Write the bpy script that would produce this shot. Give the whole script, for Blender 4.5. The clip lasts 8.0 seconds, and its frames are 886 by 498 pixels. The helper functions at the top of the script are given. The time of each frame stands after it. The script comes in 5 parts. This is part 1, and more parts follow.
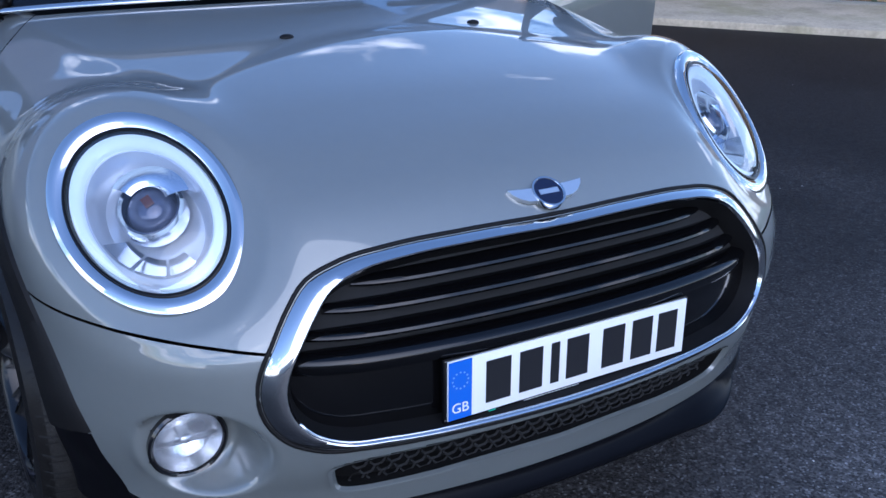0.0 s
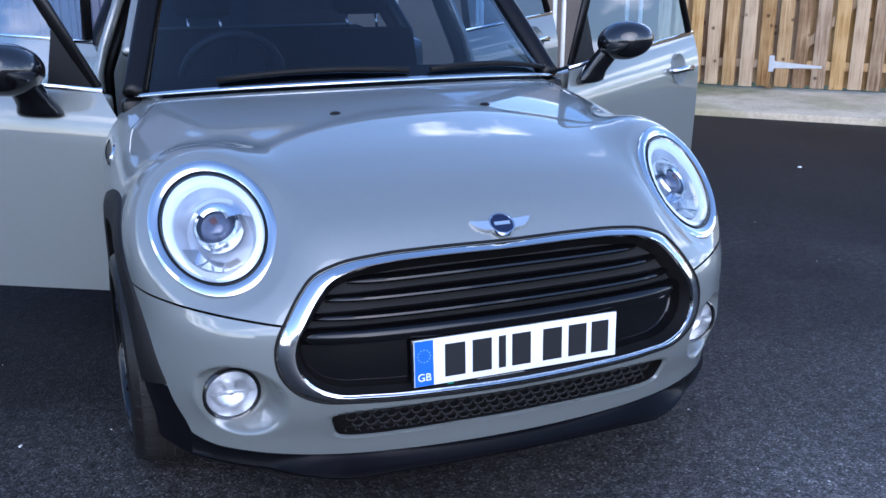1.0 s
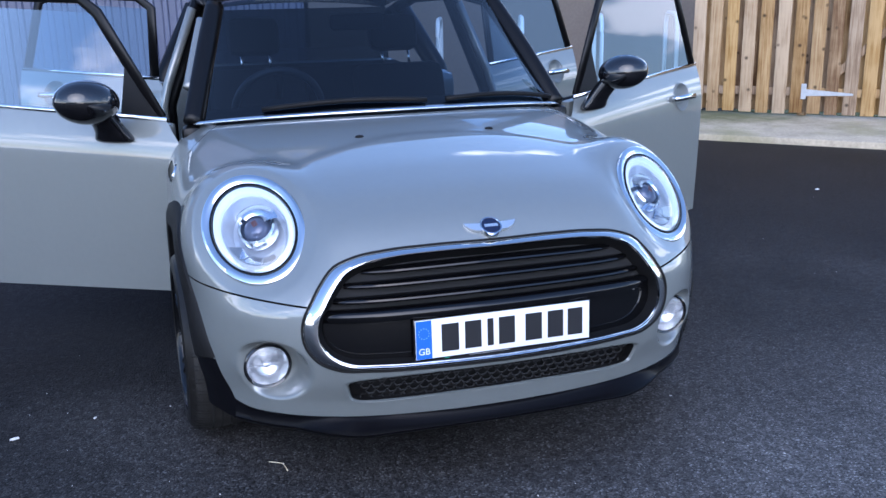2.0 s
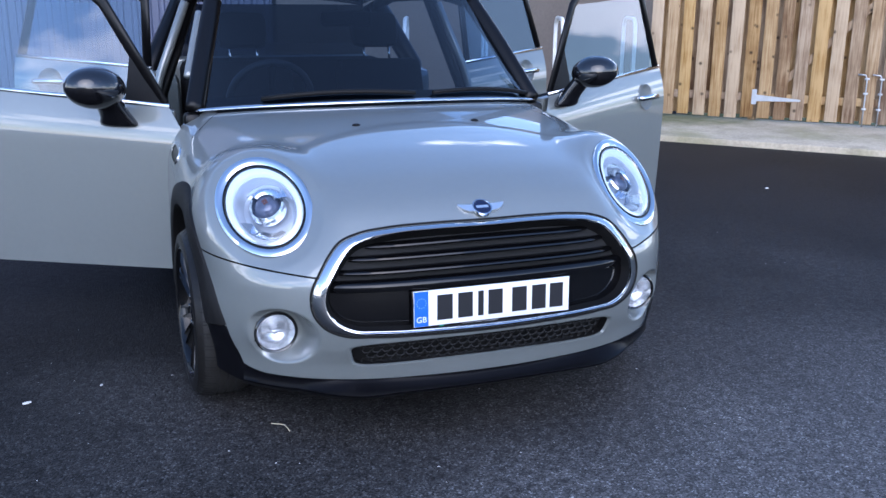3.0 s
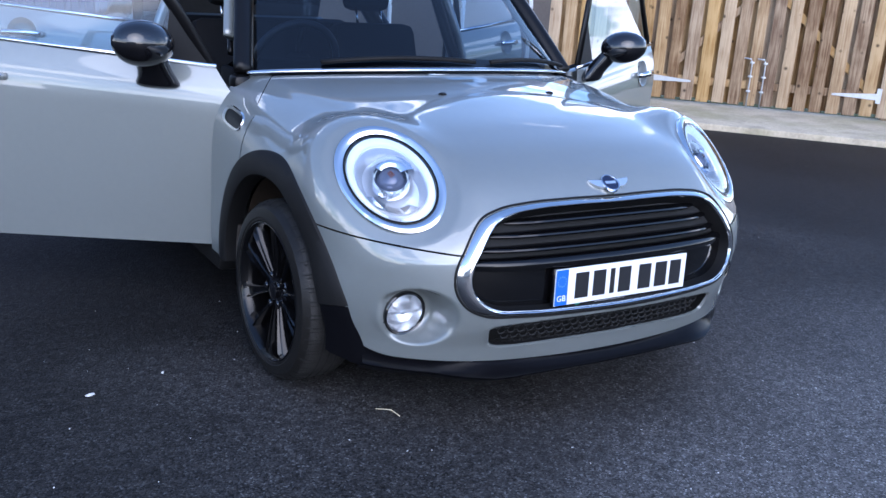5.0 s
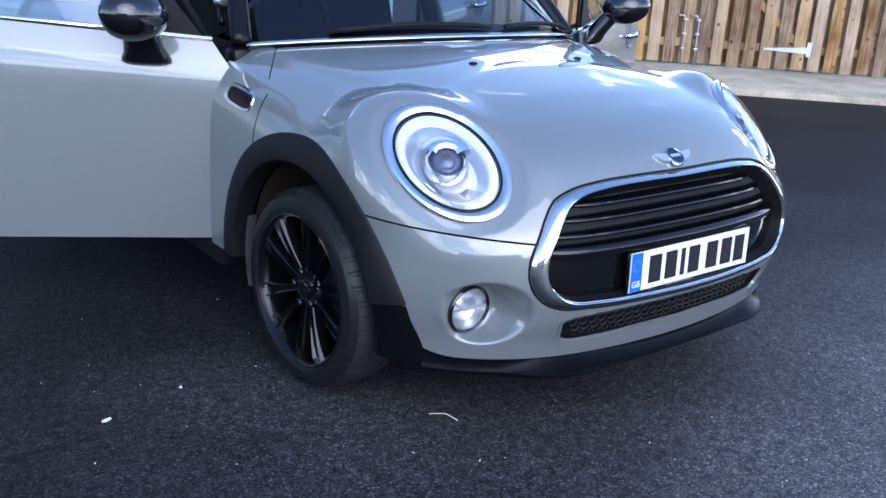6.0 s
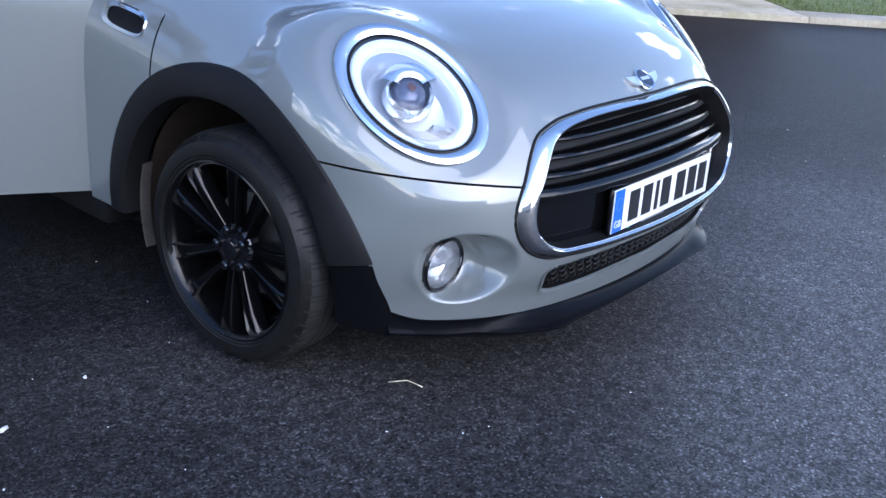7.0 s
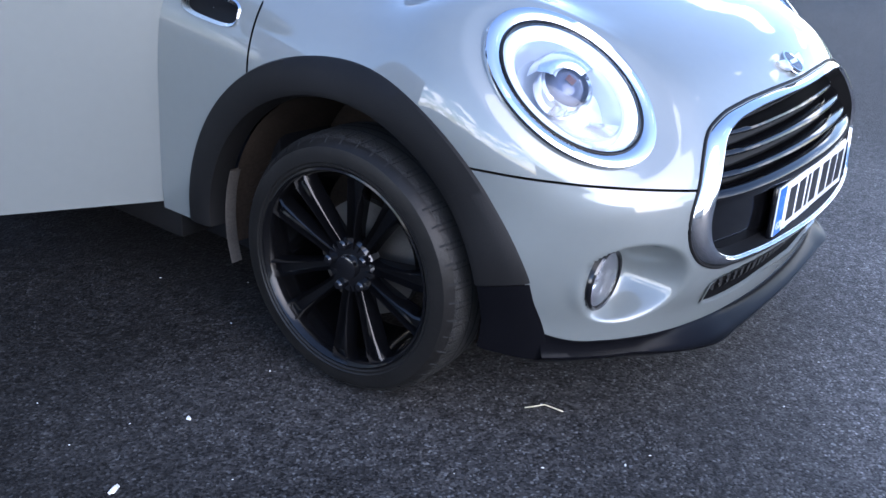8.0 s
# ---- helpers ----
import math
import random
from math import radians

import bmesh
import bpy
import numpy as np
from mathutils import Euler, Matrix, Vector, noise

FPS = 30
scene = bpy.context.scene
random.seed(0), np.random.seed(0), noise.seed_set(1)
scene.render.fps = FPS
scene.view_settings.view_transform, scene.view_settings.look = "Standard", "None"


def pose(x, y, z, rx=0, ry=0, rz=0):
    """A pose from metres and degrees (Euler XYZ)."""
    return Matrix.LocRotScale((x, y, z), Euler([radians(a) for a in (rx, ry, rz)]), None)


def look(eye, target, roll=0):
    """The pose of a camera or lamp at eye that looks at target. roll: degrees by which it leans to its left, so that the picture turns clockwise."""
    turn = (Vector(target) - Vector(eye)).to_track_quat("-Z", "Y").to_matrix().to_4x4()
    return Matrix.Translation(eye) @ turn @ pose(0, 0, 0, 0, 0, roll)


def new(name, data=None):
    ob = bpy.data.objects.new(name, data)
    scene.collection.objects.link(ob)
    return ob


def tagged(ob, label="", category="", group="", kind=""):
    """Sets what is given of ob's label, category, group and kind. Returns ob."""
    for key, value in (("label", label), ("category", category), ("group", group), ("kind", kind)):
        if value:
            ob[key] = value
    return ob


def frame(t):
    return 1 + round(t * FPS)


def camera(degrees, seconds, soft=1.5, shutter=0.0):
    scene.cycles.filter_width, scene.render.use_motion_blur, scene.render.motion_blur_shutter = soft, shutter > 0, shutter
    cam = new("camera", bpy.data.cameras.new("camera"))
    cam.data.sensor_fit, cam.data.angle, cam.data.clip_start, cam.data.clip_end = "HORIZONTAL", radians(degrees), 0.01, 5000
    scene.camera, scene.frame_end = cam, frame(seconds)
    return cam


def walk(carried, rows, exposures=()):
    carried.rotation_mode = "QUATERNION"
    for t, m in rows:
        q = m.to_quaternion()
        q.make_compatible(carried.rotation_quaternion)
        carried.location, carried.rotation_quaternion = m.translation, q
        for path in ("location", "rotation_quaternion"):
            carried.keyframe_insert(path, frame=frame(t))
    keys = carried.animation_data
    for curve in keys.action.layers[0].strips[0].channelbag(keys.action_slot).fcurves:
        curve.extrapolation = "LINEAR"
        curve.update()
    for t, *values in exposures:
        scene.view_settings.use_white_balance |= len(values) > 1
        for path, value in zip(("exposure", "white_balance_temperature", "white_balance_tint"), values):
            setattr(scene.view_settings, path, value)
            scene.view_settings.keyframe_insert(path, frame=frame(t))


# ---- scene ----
cam = camera(50.5, 8.0)
PATH = [
    (0, (-0.94, -1.124, 1.298), (-0.016, 0.469, 0.518), 1.1),
    (0.5, (-0.971, -1.481, 1.322), (-0.174, 0.22, 0.636), -0.2),
    (1, (-0.887, -1.816, 1.352), (-0.21, -0.03, 0.759), -0.2),
    (1.5, (-0.856, -2.09, 1.376), (-0.274, -0.258, 0.822), -0.6),
    (1.7, (-0.865, -2.176, 1.392), (-0.302, -0.334, 0.854), -1.2),
    (2.8, (-1.041, -2.507, 1.398), (-0.407, -0.682, 0.88), 0.1),
    (3, (-1.104, -2.513, 1.401), (-0.437, -0.704, 0.871), 0.5),
    (3.5, (-1.374, -2.493, 1.398), (-0.621, -0.721, 0.858), 0.6),
    (4, (-1.588, -2.381, 1.381), (-0.794, -0.632, 0.823), 1.4),
    (4.5, (-1.743, -2.166, 1.364), (-0.872, -0.463, 0.781), 2.7),
    (4.7, (-1.802, -2.101, 1.358), (-0.881, -0.422, 0.781), 3.2),
    (5.8, (-2.148, -1.64, 1.333), (-0.953, -0.16, 0.718), 4.4),
    (6, (-2.13, -1.522, 1.315), (-0.952, -0.036, 0.677), 3.2),
    (6.5, (-2.114, -1.247, 1.269), (-0.791, 0.073, 0.555), 5.3),
    (7, (-2.189, -0.991, 1.244), (-0.744, 0.155, 0.47), 4.7),
    (7.5, (-2.255, -0.761, 1.219), (-0.782, 0.33, 0.421), 5.0),
    (8, (-2.248, -0.491, 1.193), (-0.753, 0.557, 0.376), 4.2),
]
walk(cam, [(t, look(eye, target, roll)) for t, eye, target, roll in PATH], exposures=[(0.0, 0.98, 5330, 17), (0.5, 1.32, 5450, 17), (1.0, 1.46, 5480, 17), (1.7, 1.5, 5520, 17), (3.0, 1.5, 5560, 17), (6.0, 1.55, 5600, 17), (7.0, 1.64, 5680, 17), (7.5, 1.86, 5760, 17), (8.0, 2.02, 5820, 17)])

# ---- world, sun ----
SUN_AZ, SUN_EL = 195.0, 32.0  # compass of the sun seen from above (degrees from +y, clockwise), height
world = bpy.data.worlds.new("sky")
scene.world = world
world.use_nodes = True
wn, wl = world.node_tree.nodes, world.node_tree.links
sky = wn.new("ShaderNodeTexSky")
sky.sky_type, sky.sun_disc = "NISHITA", False
sky.sun_elevation, sky.sun_rotation = radians(SUN_EL), radians(SUN_AZ)
sky.air_density, sky.dust_density, sky.ozone_density = 1.0, 0.6, 1.4
bg = wn["Background"]
bg.inputs[1].default_value = 0.15
# broken white cloud over the blue
geo = wn.new("ShaderNodeTexCoord")
sep = wn.new("ShaderNodeSeparateXYZ")
wl.new(geo.outputs["Generated"], sep.inputs[0])
addz = wn.new("ShaderNodeMath"); addz.operation = "ADD"; addz.inputs[1].default_value = 0.25
wl.new(sep.outputs[2], addz.inputs[0])
div = wn.new("ShaderNodeVectorMath"); div.operation = "DIVIDE"
com = wn.new("ShaderNodeCombineXYZ")
for k in range(3):
    wl.new(addz.outputs[0], com.inputs[k])
wl.new(geo.outputs["Generated"], div.inputs[0]); wl.new(com.outputs[0], div.inputs[1])
cl = wn.new("ShaderNodeTexNoise")
cl.inputs["Scale"].default_value, cl.inputs["Detail"].default_value, cl.inputs["Roughness"].default_value = 2.9, 8.0, 0.5
wl.new(div.outputs[0], cl.inputs["Vector"])
ramp = wn.new("ShaderNodeValToRGB")
ramp.color_ramp.elements[0].position, ramp.color_ramp.elements[1].position = 0.545, 0.615
low = wn.new("ShaderNodeMapRange"); low.inputs[1].default_value, low.inputs[2].default_value, low.inputs[3].default_value, low.inputs[4].default_value = 0.10, 0.66, 0.10, -0.11
wl.new(sep.outputs[2], low.inputs[0])
cs = wn.new("ShaderNodeMath"); cs.operation = "ADD"
# the cover thins to both sides
side = wn.new("ShaderNodeMath"); side.operation = "MULTIPLY_ADD"; side.inputs[1].default_value = -0.05
edge_x = wn.new("ShaderNodeMath"); edge_x.operation = "ABSOLUTE"
wl.new(sep.outputs[0], edge_x.inputs[0]); wl.new(edge_x.outputs[0], side.inputs[0]); wl.new(low.outputs[0], side.inputs[2])
wl.new(cl.outputs[0], cs.inputs[0]); wl.new(side.outputs[0], cs.inputs[1]); wl.new(cs.outputs[0], ramp.inputs[0])
mixc = wn.new("ShaderNodeMix"); mixc.data_type = "RGBA"
mixc.inputs[7].default_value = (10.5, 10.7, 11.2, 1)
wl.new(ramp.outputs[0], mixc.inputs[0]); wl.new(sky.outputs[0], mixc.inputs[6]); wl.new(mixc.outputs[2], bg.inputs[0])

sun = new("sun", bpy.data.lights.new("sun", "SUN"))
sun.data.energy, sun.data.angle, sun.data.color = 0.62, radians(56), (1.0, 0.96, 0.90)
az, el = radians(SUN_AZ), radians(SUN_EL)
sun.matrix_world = look((0, 0, 0), (-math.sin(az) * math.cos(el), -math.cos(az) * math.cos(el), -math.sin(el)))

# ---- materials ----
def mat(name, color, rough=0.5, metal=0.0, coat=0.0, vary=0.0, scale=8.0, bump=0.0, bump_scale=60.0, rough_vary=0.0, obj_vary=0.0, dirt=None, coat_rough=0.03, spec=0.5):
    m = bpy.data.materials.new(name)
    m.use_nodes = True
    n, l = m.node_tree.nodes, m.node_tree.links
    b = n["Principled BSDF"]
    b.inputs["Base Color"].default_value = (*color, 1)
    b.inputs["Roughness"].default_value, b.inputs["Metallic"].default_value = rough, metal
    b.inputs["Coat Weight"].default_value, b.inputs["Coat Roughness"].default_value = coat, coat_rough
    b.inputs["Specular IOR Level"].default_value = spec
    tc = n.new("ShaderNodeTexCoord")
    if vary or rough_vary or dirt or obj_vary:
        a = n.new("ShaderNodeTexNoise"); a.inputs["Scale"].default_value = scale; a.inputs["Detail"].default_value = 6
        f = n.new("ShaderNodeTexNoise"); f.inputs["Scale"].default_value = scale * 14; f.inputs["Detail"].default_value = 3
        l.new(tc.outputs["Object"], a.inputs["Vector"]); l.new(tc.outputs["Object"], f.inputs["Vector"])
        s = n.new("ShaderNodeMath"); s.operation = "ADD"
        l.new(a.outputs[0], s.inputs[0]); l.new(f.outputs[0], s.inputs[1])
        r = n.new("ShaderNodeMapRange"); r.inputs[1].default_value, r.inputs[2].default_value = 0.6, 1.4
        r.inputs[3].default_value, r.inputs[4].default_value = 1 - vary, 1 + vary
        l.new(s.outputs[0], r.inputs[0])
        out = r.outputs[0]
        if obj_vary:
            oi = n.new("ShaderNodeObjectInfo")
            q = n.new("ShaderNodeMapRange"); q.inputs[3].default_value, q.inputs[4].default_value = 1 - obj_vary, 1 + obj_vary
            l.new(oi.outputs["Random"], q.inputs[0])
            mu = n.new("ShaderNodeMath"); mu.operation = "MULTIPLY"
            l.new(out, mu.inputs[0]); l.new(q.outputs[0], mu.inputs[1])
            out = mu.outputs[0]
        h = n.new("ShaderNodeVectorMath"); h.operation = "SCALE"; h.inputs[0].default_value = color
        l.new(out, h.inputs["Scale"]); l.new(h.outputs[0], b.inputs["Base Color"])
        if rough_vary:
            rr = n.new("ShaderNodeMapRange"); rr.inputs[1].default_value, rr.inputs[2].default_value = 0.6, 1.4
            rr.inputs[3].default_value, rr.inputs[4].default_value = rough - rough_vary, rough + rough_vary
            l.new(s.outputs[0], rr.inputs[0]); l.new(rr.outputs[0], b.inputs["Roughness"])
    if bump:
        t = n.new("ShaderNodeTexNoise"); t.inputs["Scale"].default_value = bump_scale; t.inputs["Detail"].default_value = 4
        l.new(tc.outputs["Object"], t.inputs["Vector"])
        u = n.new("ShaderNodeBump"); u.inputs["Strength"].default_value = bump; u.inputs["Distance"].default_value = 0.004
        l.new(t.outputs[0], u.inputs["Height"]); l.new(u.outputs[0], b.inputs["Normal"])
    return m


def glass(name, tint, alpha_mix, rough=0.0, gain=1.2):
    """A thin pane: part clear, part gloss by Fresnel."""
    m = bpy.data.materials.new(name)
    m.use_nodes = True
    n, l = m.node_tree.nodes, m.node_tree.links
    n.remove(n["Principled BSDF"])
    tr = n.new("ShaderNodeBsdfTransparent"); tr.inputs[0].default_value = (*tint, 1)
    gl = n.new("ShaderNodeBsdfGlossy"); gl.inputs["Roughness"].default_value = rough
    fr = n.new("ShaderNodeFresnel"); fr.inputs[0].default_value = 1.52
    mx = n.new("ShaderNodeMath"); mx.operation = "MULTIPLY_ADD"; mx.inputs[1].default_value, mx.inputs[2].default_value = gain, alpha_mix
    l.new(fr.outputs[0], mx.inputs[0])
    sh = n.new("ShaderNodeMixShader")
    l.new(mx.outputs[0], sh.inputs[0]); l.new(tr.outputs[0], sh.inputs[1]); l.new(gl.outputs[0], sh.inputs[2])
    l.new(sh.outputs[0], n["Material Output"].inputs[0])
    return m


def emit(name, color, strength):
    m = bpy.data.materials.new(name)
    m.use_nodes = True
    b = m.node_tree.nodes["Principled BSDF"]
    b.inputs["Base Color"].default_value = (*color, 1)
    b.inputs["Emission Color"].default_value = (*color, 1)
    b.inputs["Emission Strength"].default_value = strength
    return m


PAINT = mat("grey_metallic_paint", (0.159, 0.173, 0.166), 0.45, 0.2, 1.0, 0.03, 3.0)
PAINT.node_tree.nodes["Principled BSDF"].inputs["Coat IOR"].default_value = 1.78
CHROME = mat("chrome", (0.64, 0.65, 0.66), 0.10, 1.0)
SATIN = mat("satin_metal", (0.80, 0.81, 0.82), 0.38, 1.0)
BLACK_GLOSS = mat("black_gloss", (0.004, 0.004, 0.005), 0.12, 0.0, 0.6)
BLACK_PLASTIC = mat("black_plastic", (0.0068, 0.0066, 0.0067), 0.55, 0.0, 0.0, 0.2, 10.0, 0.15, 400.0, spec=0.16)
BLACK_TRIM = mat("black_pillar_trim", (0.004, 0.004, 0.0045), 0.3, spec=0.2)
GRILLE_BLACK = mat("grille_black", (0.0025, 0.0025, 0.003), 0.10, 0.0, 0.15, spec=0.3)
SPOKE_BLACK = mat("wheel_black", (0.003, 0.003, 0.0035), 0.10, 0.0, 0.18, coat_rough=0.03, spec=0.25)
RIM_BLACK = mat("rim_black", (0.003, 0.003, 0.0035), 0.12, 0.0, 0.12, spec=0.25)
# dust, plus the light caught by the tread blocks, put into the colour
TREAD = mat("dusty_lit_tread", (0.020, 0.0192, 0.0180), 0.5, 0.0, 0.0, 0.4, 14.0, 0.4, 200.0, spec=0.25)
LIP = mat("smooth_black_lip", (0.0035, 0.0035, 0.0045), 0.30, 0.0, 0.0, 0.1, 10.0, spec=0.07)
DARK_VOID = mat("dark_cavity", (0.006, 0.006, 0.006), 0.9)
RUBBER = mat("tyre_rubber", (0.010, 0.0095, 0.0090), 0.34, 0.0, 0.0, 0.3, 12.0, 0.12, 150.0, spec=0.18)
LINER = mat("dusty_arch_liner", (0.026, 0.019, 0.014), 0.9, 0.0, 0.0, 0.4, 9.0, spec=0.1)
LINER_GREY = mat("dusty_grey_plastic", (0.050, 0.044, 0.038), 0.8, 0.0, 0.0, 0.35, 14.0, spec=0.2)
CABIN = mat("dark_cabin_plastic", (0.006, 0.006, 0.007), 0.7, 0.0, 0.0, 0.15, 6.0, spec=0.1)
LEATHER = mat("worn_black_leather", (0.03, 0.03, 0.032), 0.45, 0.0, 0.0, 0.2, 25.0, spec=0.4)
CLOTH = mat("black_seat_cloth", (0.008, 0.008, 0.009), 0.9, 0.0, 0.0, 0.2, 30.0, spec=0.2)
PLATE_WHITE = mat("plate_white", (0.78, 0.79, 0.80), 0.35, 0.0, 0.2)
PLATE_BLUE = mat("plate_blue", (0.02, 0.12, 0.55), 0.35)
GREEN = mat("green_mark", (0.02, 0.35, 0.22), 0.4)
PLATE_STAR = mat("plate_star", (0.25, 0.4, 0.75), 0.4)
NAVY = mat("navy_enamel", (0.006, 0.010, 0.035), 0.25)
INK = mat("plate_black", (0.012, 0.012, 0.014), 0.4)
LENS = glass("clear_lens", (0.95, 0.97, 1.0), 0.02)
WINDOW = glass("tinted_window", (0.27, 0.36, 0.47), 0.0, gain=1.0)
REAR_GLASS = glass("dark_rear_window", (0.06, 0.07, 0.08), 0.0)
DOOR_GLASS = glass("door_window", (0.34, 0.50, 0.66), 0.0, gain=1.7)
REFLECTOR = mat("lamp_reflector", (0.75, 0.77, 0.80), 0.12, 1.0)
DRL = emit("daylight_ring", (0.70, 0.82, 0.90), 0.22)
PROJECTOR = mat("projector_glass", (0.09, 0.10, 0.15), 0.05, 0.25, 0.3, 0.5, 40.0, spec=0.5)
BOWL = mat("lamp_bowl", (0.70, 0.74, 0.80), 0.28, 0.55)
FOG_BOWL = mat("fog_reflector", (0.80, 0.81, 0.83), 0.24, 0.8, 0.0, 0.1, 90.0, 0.15, 160.0)
AMBER = mat("amber_bulb", (0.10, 0.035, 0.025), 0.25)
def timber():
    """Sawn softwood: long grain, dark knots, weather stains; each board its own tone."""
    m = bpy.data.materials.new("fence_timber")
    m.use_nodes = True
    n, l = m.node_tree.nodes, m.node_tree.links
    b = n["Principled BSDF"]
    b.inputs["Roughness"].default_value, b.inputs["Specular IOR Level"].default_value = 0.85, 0.2
    tc, oi = n.new("ShaderNodeTexCoord"), n.new("ShaderNodeObjectInfo")
    of = n.new("ShaderNodeVectorMath"); of.operation = "SCALE"; of.inputs[0].default_value = (37, 53, 19); l.new(oi.outputs["Random"], of.inputs["Scale"])
    ad = n.new("ShaderNodeVectorMath"); ad.operation = "ADD"; l.new(tc.outputs["Object"], ad.inputs[0]); l.new(of.outputs[0], ad.inputs[1])
    st = n.new("ShaderNodeVectorMath"); st.operation = "MULTIPLY"; st.inputs[1].default_value = (1, 1, 0.06); l.new(ad.outputs[0], st.inputs[0])
    gr = n.new("ShaderNodeTexNoise"); gr.inputs["Scale"].default_value, gr.inputs["Detail"].default_value = 60, 5; l.new(st.outputs[0], gr.inputs["Vector"])
    sn = n.new("ShaderNodeTexNoise"); sn.inputs["Scale"].default_value, sn.inputs["Detail"].default_value = 3.2, 4; l.new(ad.outputs[0], sn.inputs["Vector"])
    kn = n.new("ShaderNodeTexVoronoi"); kn.inputs["Scale"].default_value = 6.5; l.new(ad.outputs[0], kn.inputs["Vector"])
    kr = n.new("ShaderNodeMapRange"); kr.inputs[1].default_value, kr.inputs[2].default_value, kr.inputs[3].default_value, kr.inputs[4].default_value = 0.05, 0.17, 0.22, 1.0; l.new(kn.outputs["Distance"], kr.inputs[0])
    r = n.new("ShaderNodeValToRGB"); e = r.color_ramp.elements
    e[0].position, e[0].color = 0.36, (0.14, 0.080, 0.042, 1)
    e[1].position, e[1].color = 0.64, (0.44, 0.325, 0.205, 1)
    e.new(0.5).color = (0.30, 0.205, 0.120, 1)
    mx = n.new("ShaderNodeMath"); mx.operation = "MULTIPLY_ADD"; mx.inputs[1].default_value, mx.inputs[2].default_value = 0.45, 0.0; l.new(gr.outputs[0], mx.inputs[0])
    m2 = n.new("ShaderNodeMath"); m2.operation = "MULTIPLY_ADD"; m2.inputs[1].default_value = 0.35; l.new(sn.outputs[0], m2.inputs[0]); l.new(mx.outputs[0], m2.inputs[2])
    m3 = n.new("ShaderNodeMath"); m3.operation = "MULTIPLY_ADD"; m3.inputs[1].default_value = 0.24; l.new(oi.outputs["Random"], m3.inputs[0]); l.new(m2.outputs[0], m3.inputs[2])
    l.new(m3.outputs[0], r.inputs[0])
    sc = n.new("ShaderNodeVectorMath"); sc.operation = "SCALE"; l.new(r.outputs[0], sc.inputs[0]); l.new(kr.outputs[0], sc.inputs["Scale"])
    # some boards yellower, some greyer
    tn = n.new("ShaderNodeMath"); tn.operation = "MULTIPLY"; tn.inputs[1].default_value = 7.3; l.new(oi.outputs["Random"], tn.inputs[0])
    tf = n.new("ShaderNodeMath"); tf.operation = "FRACT"; l.new(tn.outputs[0], tf.inputs[0])
    ts = n.new("ShaderNodeMapRange"); ts.inputs[3].default_value, ts.inputs[4].default_value = 0.85, 1.35; l.new(tf.outputs[0], ts.inputs[0])
    hs = n.new("ShaderNodeHueSaturation"); l.new(ts.outputs[0], hs.inputs["Saturation"]); l.new(sc.outputs[0], hs.inputs["Color"])
    l.new(hs.outputs[0], b.inputs["Base Color"])
    bu = n.new("ShaderNodeBump"); bu.inputs["Strength"].default_value, bu.inputs["Distance"].default_value = 0.5, 0.003; l.new(gr.outputs[0], bu.inputs["Height"]); l.new(bu.outputs[0], b.inputs["Normal"])
    return m


